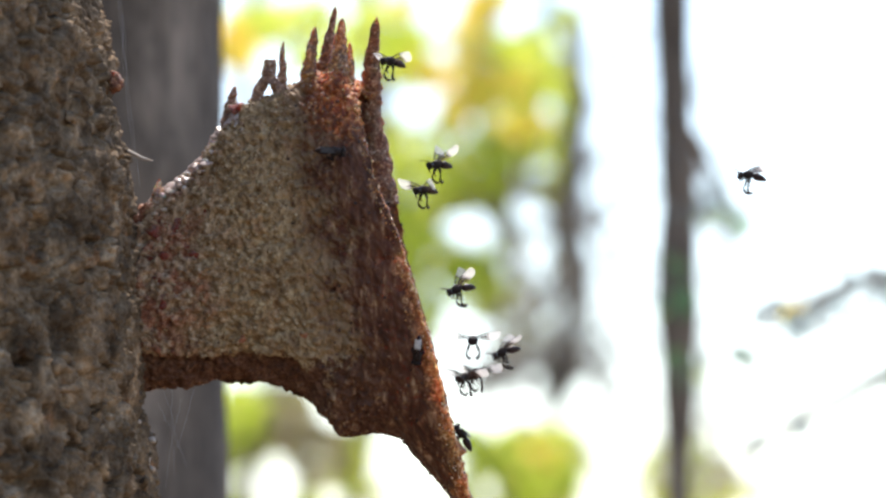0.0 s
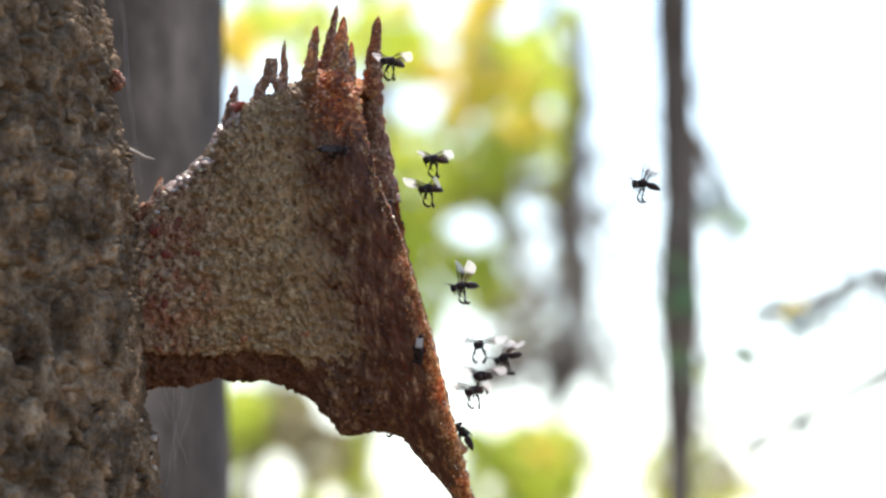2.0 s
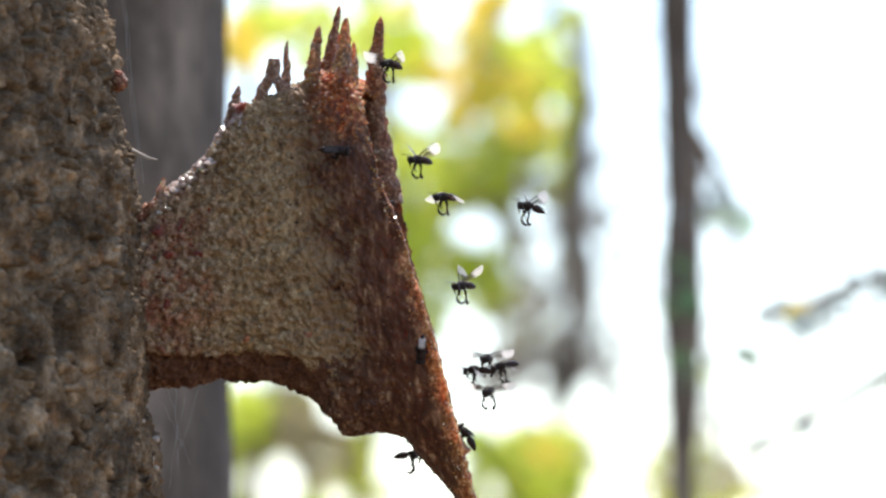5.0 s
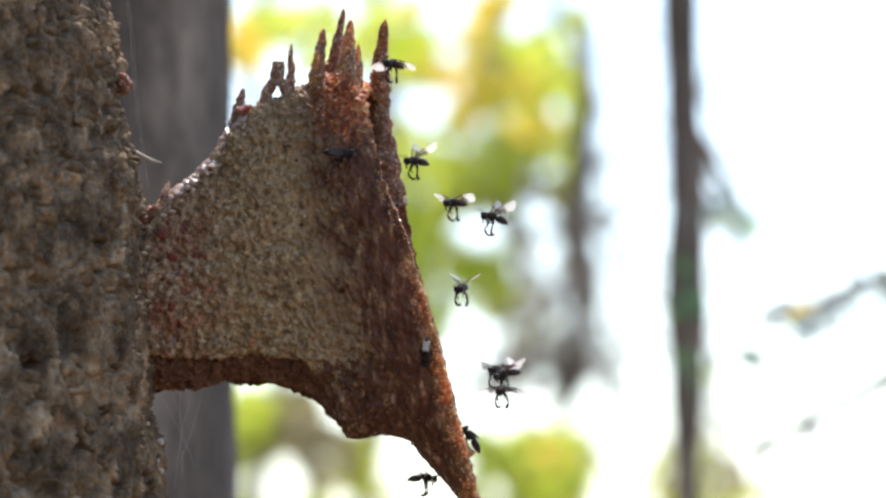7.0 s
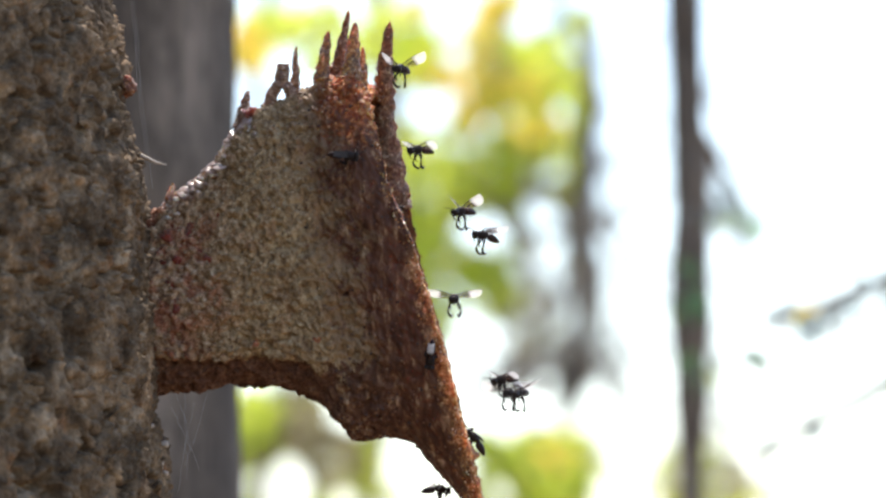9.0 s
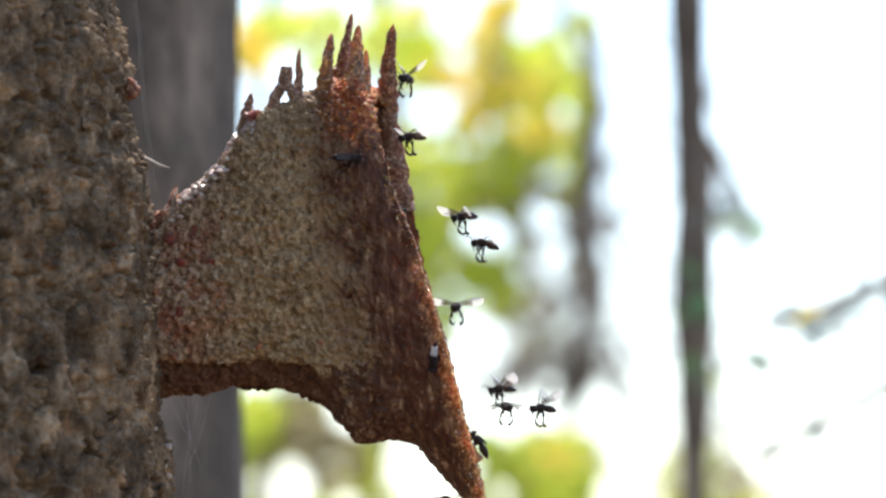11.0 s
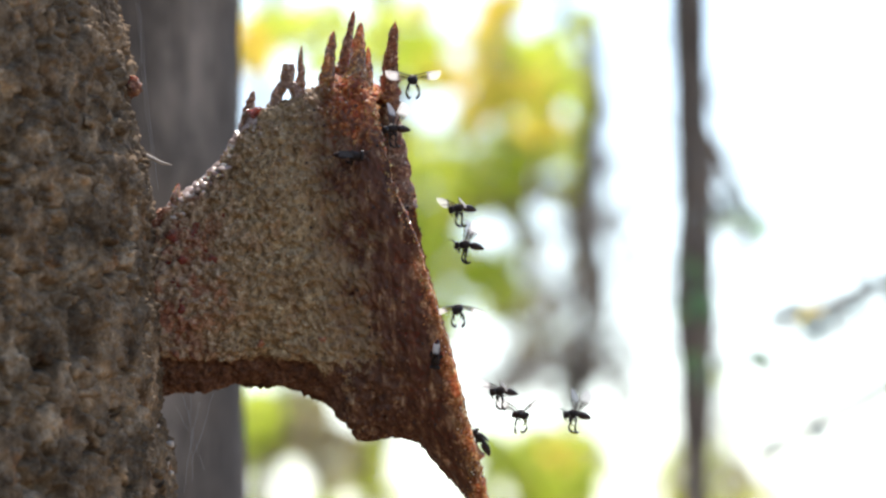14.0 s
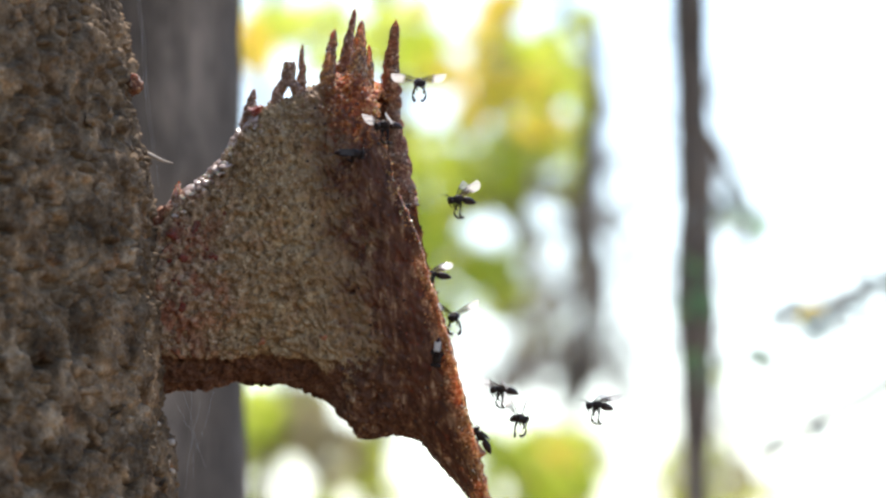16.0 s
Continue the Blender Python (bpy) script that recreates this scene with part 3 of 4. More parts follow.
    # loose grains bedded in the near wall, darker crumbs towards the mouth, clear ones along its rim
    sand, crumbs, sparks = [], [], []
    near = len([t for t in ts if t < math.pi])
    for _ in range(5200):
        i, j = rng.randrange(8, nu), rng.randrange(0, near)
        p = verts[i * nt + j]
        if dim[i * nt + j]:
            continue
        border = (p.x + 0.2 * p.z) / MM + 30.0 + rng.gauss(0, 2.2)
        rim_off = (p.x + 0.237 * p.z) / MM + 11.4
        if (rim_off > rng.uniform(-1.0, 1.0) and p.z < rng.uniform(-0.012, 0.004)) or (p.z > 0.027 and p.x > -0.031 and rng.random() < 0.32):
            sparks.append(p)
        elif border > 0 or p.z < -0.0255:
            if rng.random() < 0.2:
                crumbs.append(p)
        elif rng.random() < 0.45:
            sand.append(p)
    for _ in range(650):
        k = (nu - 1) * nt + rng.randrange(0, nt)
        sparks.append(verts[k].lerp(inner[k], rng.random()))
    sparks += [verts[(nu - 1 - rng.randrange(0, 7)) * nt + rng.randrange(0, nt)] for _ in range(420)]
    for _ in range(420):
        crumbs.append(inner[(nu - 1 - rng.randrange(0, 26)) * nt + rng.randrange(near, nt)])
        sparks.append(inner[(nu - 1 - rng.randrange(0, 18)) * nt + rng.randrange(near, nt)])
    grains("sand_grain", sand, (0.15, 0.34), SAND, root, "pale and dark sand grains", 1)
    grains("resin_crumb", crumbs, (0.2, 0.45), CRUMB, root, "dark red-brown resin crumbs", 2)

    def spike(path, width, material, label="", blunt=False, sides=18):
        """A knobby resin spike along a path of x, y, z in millimetres; width at its foot."""
        bm = bmesh.new()
        p = np.array(path, float)
        width *= 1.25
        s = np.linspace(0, 1, 48)
        a = np.linspace(0, 1, len(p))
        pts = [Vector((np.interp(v, a, p[:, 0]), np.interp(v, a, p[:, 1]), np.interp(v, a, p[:, 2]))) for v in s]
        rad = [width / 2 * ((0.95 - 0.25 * v - 0.4 * max(0, v - 0.85) if blunt else (1 - v) ** 0.85 * 0.83 + 0.17) + 1.1 * max(0, 0.25 - v)) for v in s]
        if not blunt:
            rad[-3], rad[-2], rad[-1] = rad[-3] * 0.85, rad[-2] * 0.65, rad[-1] * 0.25
        tube(bm, pts, rad, sides, 0.2 if blunt else 0.42, 1.05, rng.uniform(0, 50))
        bmesh.ops.scale(bm, vec=(MM, MM, MM), verts=bm.verts)
        return part("spike", bm, material, root, label)

    spike([(-64, 3, 9), (-63.6, 3, 12), (-62.6, 2, 15.4)], 2.2, PALE_GLINT)
    spike([(-47.8, 4, 24), (-47.2, 4, 31), (-46.3, 4, 36)], 3.6, BROWN)
    spike([(-41.6, 4, 31), (-40.9, 4, 35), (-39.2, 4, 38)], 2.5, BROWN, "", True)
    spike([(-36.0, 4, 33), (-36.6, 4, 35.5), (-38.0, 4, 38)], 2.5, BROWN, "", True)
    spike([(-38.7, 4, 36.6), (-38.5, 4, 40), (-38.3, 4, 42)], 2.9, BROWN, "broken blunt resin spike", True)
    spike([(-36.2, 7, 34), (-35.6, 7, 40), (-35.9, 7, 43), (-35.5, 7, 46.2)], 1.9, BROWN)
    spike([(-30.4, 4, 33), (-29.6, 3, 40), (-28.4, 3, 49.3)], 4.3, AMBER)
    spike([(-27.6, 8, 36), (-26, 8, 43), (-23.9, 9, 54.2)], 3.4, DEEP)
    spike([(-23.6, 2, 31), (-23.2, 2, 40), (-22.3, 2, 51.2)], 5.4, AMBER, "translucent glowing amber resin spike")
    spike([(-21.0, 4, 33), (-20.7, 4, 40), (-20.7, 4, 46)], 2.6, AMBER)
    spike([(-14.6, 19, 10), (-16.4, 17, 30), (-15.9, 13, 42), (-14.8, 10, 51.6)], 5.6, DEEP)
    spike([(-46.4, 0.5, 30.6), (-45.2, 0, 31.6), (-44.2, 0.5, 32.2)], 1.9, RED, "dark red fresh resin ridge")
    for ob in [o for o in root.children if o.name.startswith("spike") and o.data.materials[0] is not RED]:
        vs = ob.data.vertices
        sparks += [Vector(vs[rng.randrange(len(vs))].co) for _ in range(16)]
    grains("amber_crumb", sparks, (0.12, 0.28), SPARK, root, "clear glinting amber crumbs", 3)
    # beads of resin along the mouth's edge
    for k in range(110):
        t = rng.uniform(0.15, 2.95) if k % 3 else rng.uniform(3.6, 6.0)
        p = wall_point(rng.uniform(0.968, 1.0), t)
        bm = bmesh.new()
        r = rng.uniform(0.15, 0.36)
        ball(bm, p * MM, (r * MM, r * MM, r * 1.2 * MM), 8, 6)
        part("resin_bead", bm, AMBER, root)
    # beads on the crest, with sun glints put into their whitish colour
    for k in range(190):
        p = wall_point(rng.uniform(0.06, 0.5), rng.gauss(0.2, 0.2))
        bm = bmesh.new()
        r = rng.uniform(0.22, 0.62)
        ball(bm, (p + Vector((0, 0, rng.uniform(-0.1, 0.45)))) * MM, (r * rng.uniform(0.8, 1.7) * MM, r * MM, r * rng.uniform(0.5, 1.0) * MM), 8, 6)
        part("resin_bead", bm, PALE_GLINT, root)
    # films of resin added along the crest by the trunk, tilted to mirror the sun
    for k in range(46):
        u = rng.uniform(0.05, 0.46)
        p = wall_point(u, abs(rng.gauss(0.12, 0.14)))
        bm = bmesh.new()
        ball(bm, (0, 0, 0), (rng.uniform(0.8, 1.7) * MM, rng.uniform(0.8, 1.4) * MM, rng.uniform(0.3, 0.45) * MM), 12, 8)
        for v in bm.verts:
            v.co += v.normal * MM * 0.35 * noise.noise(v.co * 900 + Vector((k, 0, 0)))
        ob = part("glint_film", bm, GLINT_FILM, root, "film of resin added as a sunlit glint on the crest")
        ob.matrix_basis = Matrix.Translation((p + Vector((0, 0, 0.3))) * MM) @ pose(0, 0, 0, 30, rng.uniform(-16, 6) if k % 3 else -40, 0)
    # smears of fresh red and orange resin by the trunk
    for x, z, wide, high, tilt, stuff in ((-64, 3.6, 2.2, 1.5, 10, RED), (-61.5, 5.6, 1.6, 0.9, 30, RED), (-58.3, 4.8, 2.6, 1.6, -30, RED), (-56.2, 0.6, 1.4, 2.2, 35, RED), (-54.6, -1.6, 1.3, 0.9, 20, RED), (-64.6, -2.2, 1.4, 0.8, 0, RED), (-61.6, -1.2, 0.9, 1.1, 0, RED),
                                           (-63.2, -6.4, 1.2, 0.7, 15, RED), (-61.5, -11.5, 1.0, 1.6, 0, RED), (-63.4, -17.0, 0.8, 3.4, 6, RUST), (-62.6, -22.8, 2.0, 0.9, 25, RUST), (-52.6, 9.0, 0.7, 0.9, 0, RED),
                                           (-44.6, -19.8, 0.7, 1.0, 0, RUST), (-30.6, -18.6, 0.9, 0.7, 0, RUST)):
        spot = min((verts[i * nt + j] for i in range(0, nu, 2) for j in range(10, near - 10, 3)), key=lambda q: (q.x / MM - x) ** 2 + (q.z / MM - z) ** 2)
        bm = bmesh.new()
        ball(bm, (0, 0, 0), (0.85 * wide * MM, 0.34 * MM, 0.85 * high * MM), 20, 14)
        for v in bm.verts:
            v.co += Vector((v.normal.x, 0.3 * v.normal.y, v.normal.z)) * MM * (1.3 * noise.noise(v.co * 560 + Vector((x, 0, z))) + 0.7 * noise.noise(v.co * 1300 + Vector((x, 0, z))))
        ob = part("resin_smear", bm, stuff, root, "smear of fresh red resin" if stuff is RED else "smear of rusty orange resin")
        ob.matrix_basis = Matrix.Translation(spot + Vector((0, 0.12, 0)) * MM) @ pose(0, 0, 0, 0, tilt, 0)
    bm = bmesh.new()
    tube(bm, [(0.6 * MM, -7 * MM, -41.6 * MM), (2.6 * MM, -8 * MM, -43.4 * MM), (4.2 * MM, -8 * MM, -44.6 * MM), (5.2 * MM, -8 * MM, -44.2 * MM)], [2.3 * MM, 1.7 * MM, 1.0 * MM, 0.35 * MM], 12, 0.35, 900)
    part("spur", bm, AMBER, root, "small amber spur on the lip")


def spider_silk():
    """Fine strands of silk, on the edge of the trunk and under the nest."""
    rng = random.Random(5)
    for label, strands in (
            ("faint silk strands hanging along the edge of the trunk", [((-72, 56), (-68.5, 20)), ((-71, 52), (-70, 34)), ((-71.5, 58), (-67, 14))]),
            ("faint torn silk strands below the nest entrance", [((-62, -31), (-57, -48)), ((-60, -31), (-59.5, -50)), ((-55, -31), (-60, -47)), ((-63, -34), (-58.5, -44)), ((-58, -33), (-61.5, -53))]),
            ("single silk thread on the tip of a spike", [((-23.9, 53.4), (-25.5, 60)), ((-23.9, 53.4), (-22, 58))])):
        root = tagged(new("spider_silk"), label, "spider silk")
        root.matrix_world = NEST
        for (x0, z0), (x1, z1) in strands:
            bm = bmesh.new()
            y = rng.uniform(-2, 3)
            pts = [Vector((x0 + (x1 - x0) * k / 8 + 0.5 * math.sin(k * math.pi / 8) * rng.choice((-1, 1)) * 0.6, y, z0 + (z1 - z0) * k / 8)) * MM for k in range(9)]
            tube(bm, pts, [0.013 * MM] * 9, 5)
            part("strand", bm, SILK, root)


# ---- forest behind ----
def far(x, z, d):
    """A place d metres from the camera, at x to the side and z up in units of ARC."""
    return NEST @ Vector((x * ARC * d, d - DIST, z * ARC * d))


def stem(name, label, x, d, width, material, lean=0.0, top=7.0, wob=0.0, seed=1, limbs=(), bends=(), knots=(), rough=0.3):
    """A tree stem from the ground up, at x and distance d; width in metres; bends: its course (z, x) in units of ARC; knots: (z, share) of its width."""
    root = tagged(new(name), label, "tree")
    foot = far(x, 0, d)
    root.location = (foot.x, foot.y, 0)
    bm = bmesh.new()
    zs = sorted(list(np.linspace(-0.05, top, 60)) + list(np.linspace(foot.z - 0.5 * d / 9, foot.z + 0.5 * d / 9, 50)))

    def course(z):
        if not bends:
            return lean * (z - foot.z)
        return lean * (z - foot.z) + (lerp_rows(bends, (z - foot.z) / (ARC * d))[0] - x) * ARC * d

    def girth(z):
        return lerp_rows(knots, (z - foot.z) / (ARC * d))[0] if knots else 1.15 - 0.5 * z / top

    pts = [Vector((course(z) + wob * noise.noise(Vector((z * 2.2, seed, 0))), wob * noise.noise(Vector((z * 1.5, seed, 5))), z)) for z in zs]
    tube(bm, pts, [width / 2 * girth(z) for z in zs], 20, rough, 14.0, seed)
    part("trunk", bm, material, root)
    for lb in limbs:
        bm = bmesh.new()
        ps = [far(px, pz, d + dd) - root.location for px, pz, dd in lb[1:]]
        fine = []
        for a_, b_ in zip(ps, ps[1:]):
            fine += [a_.lerp(b_, k / 6) + 0.006 * Vector((noise.noise(a_ + b_ * k), 0, noise.noise(b_ + a_ * k))) for k in range(6)]
        fine.append(ps[-1])
        tube(bm, fine, [lb[0] / 2 * (1 - 0.6 * k / len(fine)) for k in range(len(fine))], 8, 0.2, 12.0, seed)
        part("limb", bm, material, root)
    return root


def leaf_blade(bm, m, length, width):
    """One bent leaf of eight faces."""
    prof = (0.0, 0.75, 1.0, 0.72, 0.0)
    mid, left, right = [], [], []
    for k, p in enumerate(prof):
        s = k / 4
        droop = -0.22 * s * s * length
        mid.append(bm.verts.new(m @ Vector((s * length, 0, droop))))
        if 0 < k < 4:
            left.append(bm.verts.new(m @ Vector((s * length, p * width / 2, droop + 0.12 * width))))
            right.append(bm.verts.new(m @ Vector((s * length, -p * width / 2, droop + 0.12 * width))))
    for side in (left, right[::1]):
        flip = side is right
        strips = [(mid[0], side[0], mid[1]), (mid[1], side[0], side[1], mid[2]), (mid[2], side[1], side[2], mid[3]), (mid[3], side[2], mid[4])]
        for f in strips:
            bm.faces.new(f[::-1] if flip else f)


def crown(root, clumps, size, material, seed, gaps=()):
    """A crown of single leaves in clumps of (x, z, distance, spread, count); gaps: open places where none grows."""
    rng = random.Random(seed)
    bm = bmesh.new()
    for x, z, d, spread, count in clumps:
        for _ in range(count):
            px, pz = x + rng.gauss(0, spread * 0.5), z + rng.gauss(0, spread * 0.45)
            if any((px - gx) ** 2 + (pz - gz) ** 2 < (gr + (10 if gz > -260 else 1)) ** 2 for gx, gz, gr in gaps):
                continue
            p = far(px, pz, d * rng.uniform(0.94, 1.06)) - root.location
            turn = Euler((rng.uniform(-0.9, 0.9), rng.uniform(-0.2, 0.9), rng.uniform(0, 6.28))).to_matrix().to_4x4()
            s = size * rng.uniform(0.6, 1.25)
            leaf_blade(bm, Matrix.Translation(p) @ turn, s, s * rng.uniform(0.42, 0.6))
    return part("crown", bm, material, root)


def foliage(root, sprays, size, material, seed, gaps=()):
    """Leaves in sprays of (x, z, distance, half width, half height, count), evenly strewn; gaps: open places where none grows."""
    rng = random.Random(seed)
    bm = bmesh.new()
    for x, z, d, wide, high, count in sprays:
        for _ in range(count):
            a_, r = rng.uniform(0, 2 * math.pi), math.sqrt(rng.random()) * rng.uniform(0.85, 1.15)
            px, pz = x + wide * r * math.cos(a_), z + high * r * math.sin(a_)
            if any((px - gx) ** 2 + (pz - gz) ** 2 < (gr - 4) ** 2 for gx, gz, gr in gaps):
                continue
            s = size * rng.uniform(0.6, 1.25)
            turn = Euler((rng.uniform(-0.9, 0.9), rng.uniform(-0.2, 0.9), rng.uniform(0, 6.28))).to_matrix().to_4x4()
            p = far(px, pz, d * rng.uniform(0.95, 1.05)) - root.location
            leaf_blade(bm, Matrix.Translation(p) @ turn @ Matrix.Translation((-s / 2, 0, 0)), s, s * rng.uniform(0.45, 0.65))
    return part("crown", bm, material, root)


# open places in the leaves, where the bright sky shows: x, z and radius in units of ARC
GAPS = [(-44, 251, 43), (61, 31, 39), (141, 76, 33), (-10, 425, 48), (36, -149, 40), (-314, -419, 66), (-44, -385, 84), (-110, -340, 38), (-204, -432, 28), (120, 400, 30), (236, 361, 34), (190, 200, 16), (100, 240, 18), (150, 332, 17),
        (-4, 351, 26), (-10, -60, 18), (-10, 190, 18), (112, -34, 28), (176, 8, 24), (186, -80, 32), (170, -230, 80), (90, -270, 60), (-300, 330, 34), (-180, 425, 26), (260, -330, 22), (75, -425, 26), (90, 255, 14), (186, 250, 23), (80, 330, 16), (20, 290, 12)]


holes = random.Random(63)   # many small openings between the leaves
GAPS += [(holes.uniform(-95, 255), holes.uniform(-150, 440), holes.uniform(9, 17)) for _ in range(30)]


def forest():
    grey = stem("grey_tree", "smooth grey tree trunk standing close behind the nest", -749, 1.85, 0.139, GREY_BARK, -0.01, 6.0, 0.0, 3, rough=0.03)
    ridges = random.Random(8)
    for k in range(20):   # low ridges of bark along the trunk
        bm = bmesh.new()
        f, z0 = radians(-92 + 88 * ridges.random()), 1.43 + 0.14 * ridges.random()
        r, span = 0.0655, ridges.uniform(0.05, 0.16)
        pts = [Vector((r * math.cos(f) + 0.003 * noise.noise(Vector((k, j * 0.4, 0))) - 0.01 * (z0 - 1.6), r * math.sin(f), z0 + span * (j / 8 - 0.5))) for j in range(9)]
        tube(bm, pts, [0.0050 * math.sin(math.pi * (j + 0.6) / 9.2) for j in range(9)], 7, 0.5, 60.0, k)
        part("bark_ridge", bm, GREY_BARK, grey)
    moss = stem("sapling", "slender grey sapling trunk with a looping vine and mossy patches", 410, 3.1, 0.0185, GREY_BARK, 0.0, 5.0, 0.0, 5,
                [(0.0069, (420, 235, 0), (455, 180, 0), (495, 110, 0.01), (520, 62, 0.02)), (0.0099, (414, 240, 0), (436, 170, 0), (438, 90, 0), (424, 0, 0), (414, -70, 0)),
                 (0.0030, (424, 200, 0), (465, 110, 0.02), (490, 10, 0.03)), (0.0035, (430, 190, 0), (475, 130, 0.02), (505, 40, 0.03)), (0.0025, (516, 70, 0.03), (500, -60, 0.03), (440, -190, 0.0)), (0.0027, (440, 150, 0), (462, 60, 0), (440, -20, 0)),
                 (0.0062, (414, -60, 0), (398, 20, 0), (406, 90, 0)), (0.0074, (412, 440, 0), (402, 412, 0), (412, 380, 0)), (0.0050, (414, -180, 0), (445, -240, 0), (420, -310, 0)), (0.0032, (420, -160, 0), (470, -190, 0), (510, -180, 0))],
                [(-900, 414), (-440, 414), (-250, 417), (-130, 417), (-60, 414), (60, 416), (150, 417), (240, 410), (320, 408), (440, 405), (900, 402)],
                [(-900, 0.8), (-400, 0.7), (-330, 0.85), (-250, 1.15), (-200, 1.05), (-120, 1.3), (-60, 1.2), (20, 1.15), (90, 1.1), (150, 1.35), (215, 1.15), (270, 1.05), (330, 1.0), (380, 0.95), (440, 1.05), (900, 1.1)], 0.18)
    crown(moss, [(408, -80, 3.06, 26, 26), (402, -20, 3.06, 22, 10), (520, 56, 3.1, 18, 10), (480, 60, 3.1, 34, 8), (430, -200, 3.1, 40, 12), (520, -180, 3.1, 16, 5)], 0.0130, MOSS, 41)
    foliage(moss, [(440, -400, 6.0, 90, 50, 190), (425, -345, 6.0, 40, 50, 80), (520, -430, 6.0, 80, 22, 50)], 0.018, BROWN_LEAF, 43)
    foliage(moss, [(420, -400, 6.1, 70, 60, 110), (470, -430, 6.1, 90, 24, 50)], 0.018, LEAF, 44)
    crown(moss, [(470, 90, 3.1, 40, 14), (532, -184, 3.1, 20, 9)], 0.0122, DRY_LEAF, 42)
    stem("sapling", "thin crooked brown sapling trunk", 220, 8.8, 0.030, GREY_BARK, 0.0, 5.0, 0.02, 9,
         [(0.018, (236, 300, 0), (250, 350, 0), (246, 420, 0), (262, 460, 0)), (0.015, (222, 10, 0), (180, 34, 0), (112, 30, 0), (96, 70, 0), (40, 84, 0)), (0.016, (236, -100, 0), (190, -190, 0), (170, -260, 0)),
          (0.014, (230, -60, 0), (176, -110, 0), (110, -160, 0)), (0.010, (216, 120, 0), (176, 122, 0), (110, 112, 0)), (0.012, (100, 46, 0), (60, 96, 0), (10, 100, 0)), (0.011, (238, -70, 0), (250, -20, 0), (246, 60, 0)), (0.012, (20, -180, 0), (24, -250, 0), (14, -310, 0))],
         [(-900, 190), (-304, 204), (-259, 214), (-219, 225), (-179, 232), (-119, 236), (-59, 240), (1, 231), (81, 221), (161, 216), (241, 228), (301, 236), (351, 226), (411, 201), (441, 176), (900, 60)],
         [(-900, 0.9), (-300, 0.7), (-250, 1.2), (-205, 1.75), (-165, 1.5), (-120, 1.2), (-70, 1.75), (-20, 1.6), (40, 1.3), (110, 1.5), (170, 1.4), (250, 0.95), (330, 0.8), (440, 0.6), (900, 0.5)])
    oak = stem("leafy_tree", "young tree with backlit yellow-green leaves", -470, 9.5, 0.05, THIN_BARK, 0.01, 6.0, 0.03, 12,
               [(0.02, (-460, 100, 0), (-250, 200, 0.1), (-60, 300, 0)), (0.02, (-460, 0, 0), (-60, 60, 0), (180, 130, 0))])
    foliage(oak, [(-54, 350, 9.4, 62, 62, 285), (-200, 380, 9.6, 130, 70, 361), (150, 292, 9.4, 88, 62, 470), (190, 215, 9.4, 54, 48, 148), (-55, 190, 9.5, 60, 60, 171), (55, 140, 9.4, 66, 52, 179), (-62, 60, 9.4, 54, 96, 342), (50, -48, 9.3, 46, 62, 160),
                  (-44, -85, 9.3, 52, 84, 235), (125, 358, 9.5, 66, 44, 228), (60, 260, 9.5, 70, 60, 171), (200, 130, 9.6, 40, 40, 30), (110, 180, 9.5, 60, 40, 103), (215, 400, 9.7, 40, 40, 49), (-330, 395, 9.5, 60, 40, 95), (70, 230, 9.6, 150, 210, 130), (88, -46, 9.4, 26, 60, 110), (16, -20, 9.4, 42, 46, 110), (10, 100, 9.4, 50, 40, 60)], 0.036, LEAF, 21, GAPS)
    foliage(oak, [(40, 345, 9.0, 48, 105, 256), (84, 432, 9.0, 38, 26, 126), (-30, 318, 9.0, 40, 34, 90), (136, 222, 9.0, 48, 30, 81), (-368, 362, 9.0, 32, 44, 108), (-60, 430, 9.0, 40, 20, 54), (20, 240, 9.0, 60, 30, 72), (110, 300, 9.0, 50, 30, 54)], 0.036, YELLOW, 22, GAPS)
    foliage(oak, [(30, 86, 9.7, 48, 28, 46), (110, 118, 9.7, 40, 30, 29), (-10, 225, 9.8, 34, 30, 43), (150, 150, 9.8, 50, 40, 22), (90, 380, 9.8, 40, 40, 36), (120, 20, 9.8, 60, 30, 19), (-20, -20, 9.8, 30, 30, 29), (66, 60, 9.8, 80, 76, 130), (100, -60, 9.9, 60, 60, 40), (102, 62, 9.8, 14, 44, 46), (180, 60, 9.8, 24, 60, 36), (60, 120, 9.9, 200, 330, 130), (170, -120, 9.9, 90, 120, 60)], 0.036, BROWN_LEAF, 23, GAPS)
    bush = stem("leafy_shrub", "leafy green shrub in sunlight", -470, 8.6, 0.03, THIN_BARK, 0.0, 1.7, 0.02, 14)
    foliage(bush, [(172, -378, 8.6, 86, 72, 389), (55, -388, 8.6, 66, 62, 247), (-348, -305, 8.6, 56, 56, 380), (-345, -348, 8.5, 46, 20, 171), (-165, -372, 8.6, 30, 54, 209), (-80, -432, 8.6, 76, 20, 76), (-400, -420, 8.6, 40, 60, 171), (110, -440, 8.6, 130, 30, 228), (-250, -440, 8.6, 60, 24, 76), (420, -445, 8.9, 90, 24, 57)], 0.036, LEAF, 31, GAPS)
    foliage(bush, [(-215, -368, 8.3, 58, 56, 190), (-275, -268, 8.6, 44, 26, 70), (-268, -310, 8.4, 46, 44, 126), (-300, -345, 8.4, 60, 22, 108), (-60, -430, 8.4, 80, 26, 72)], 0.036, BROWN_LEAF, 33, GAPS)
    foliage(bush, [(186, -348, 8.3, 26, 34, 30)], 0.036, YELLOW, 32, GAPS)
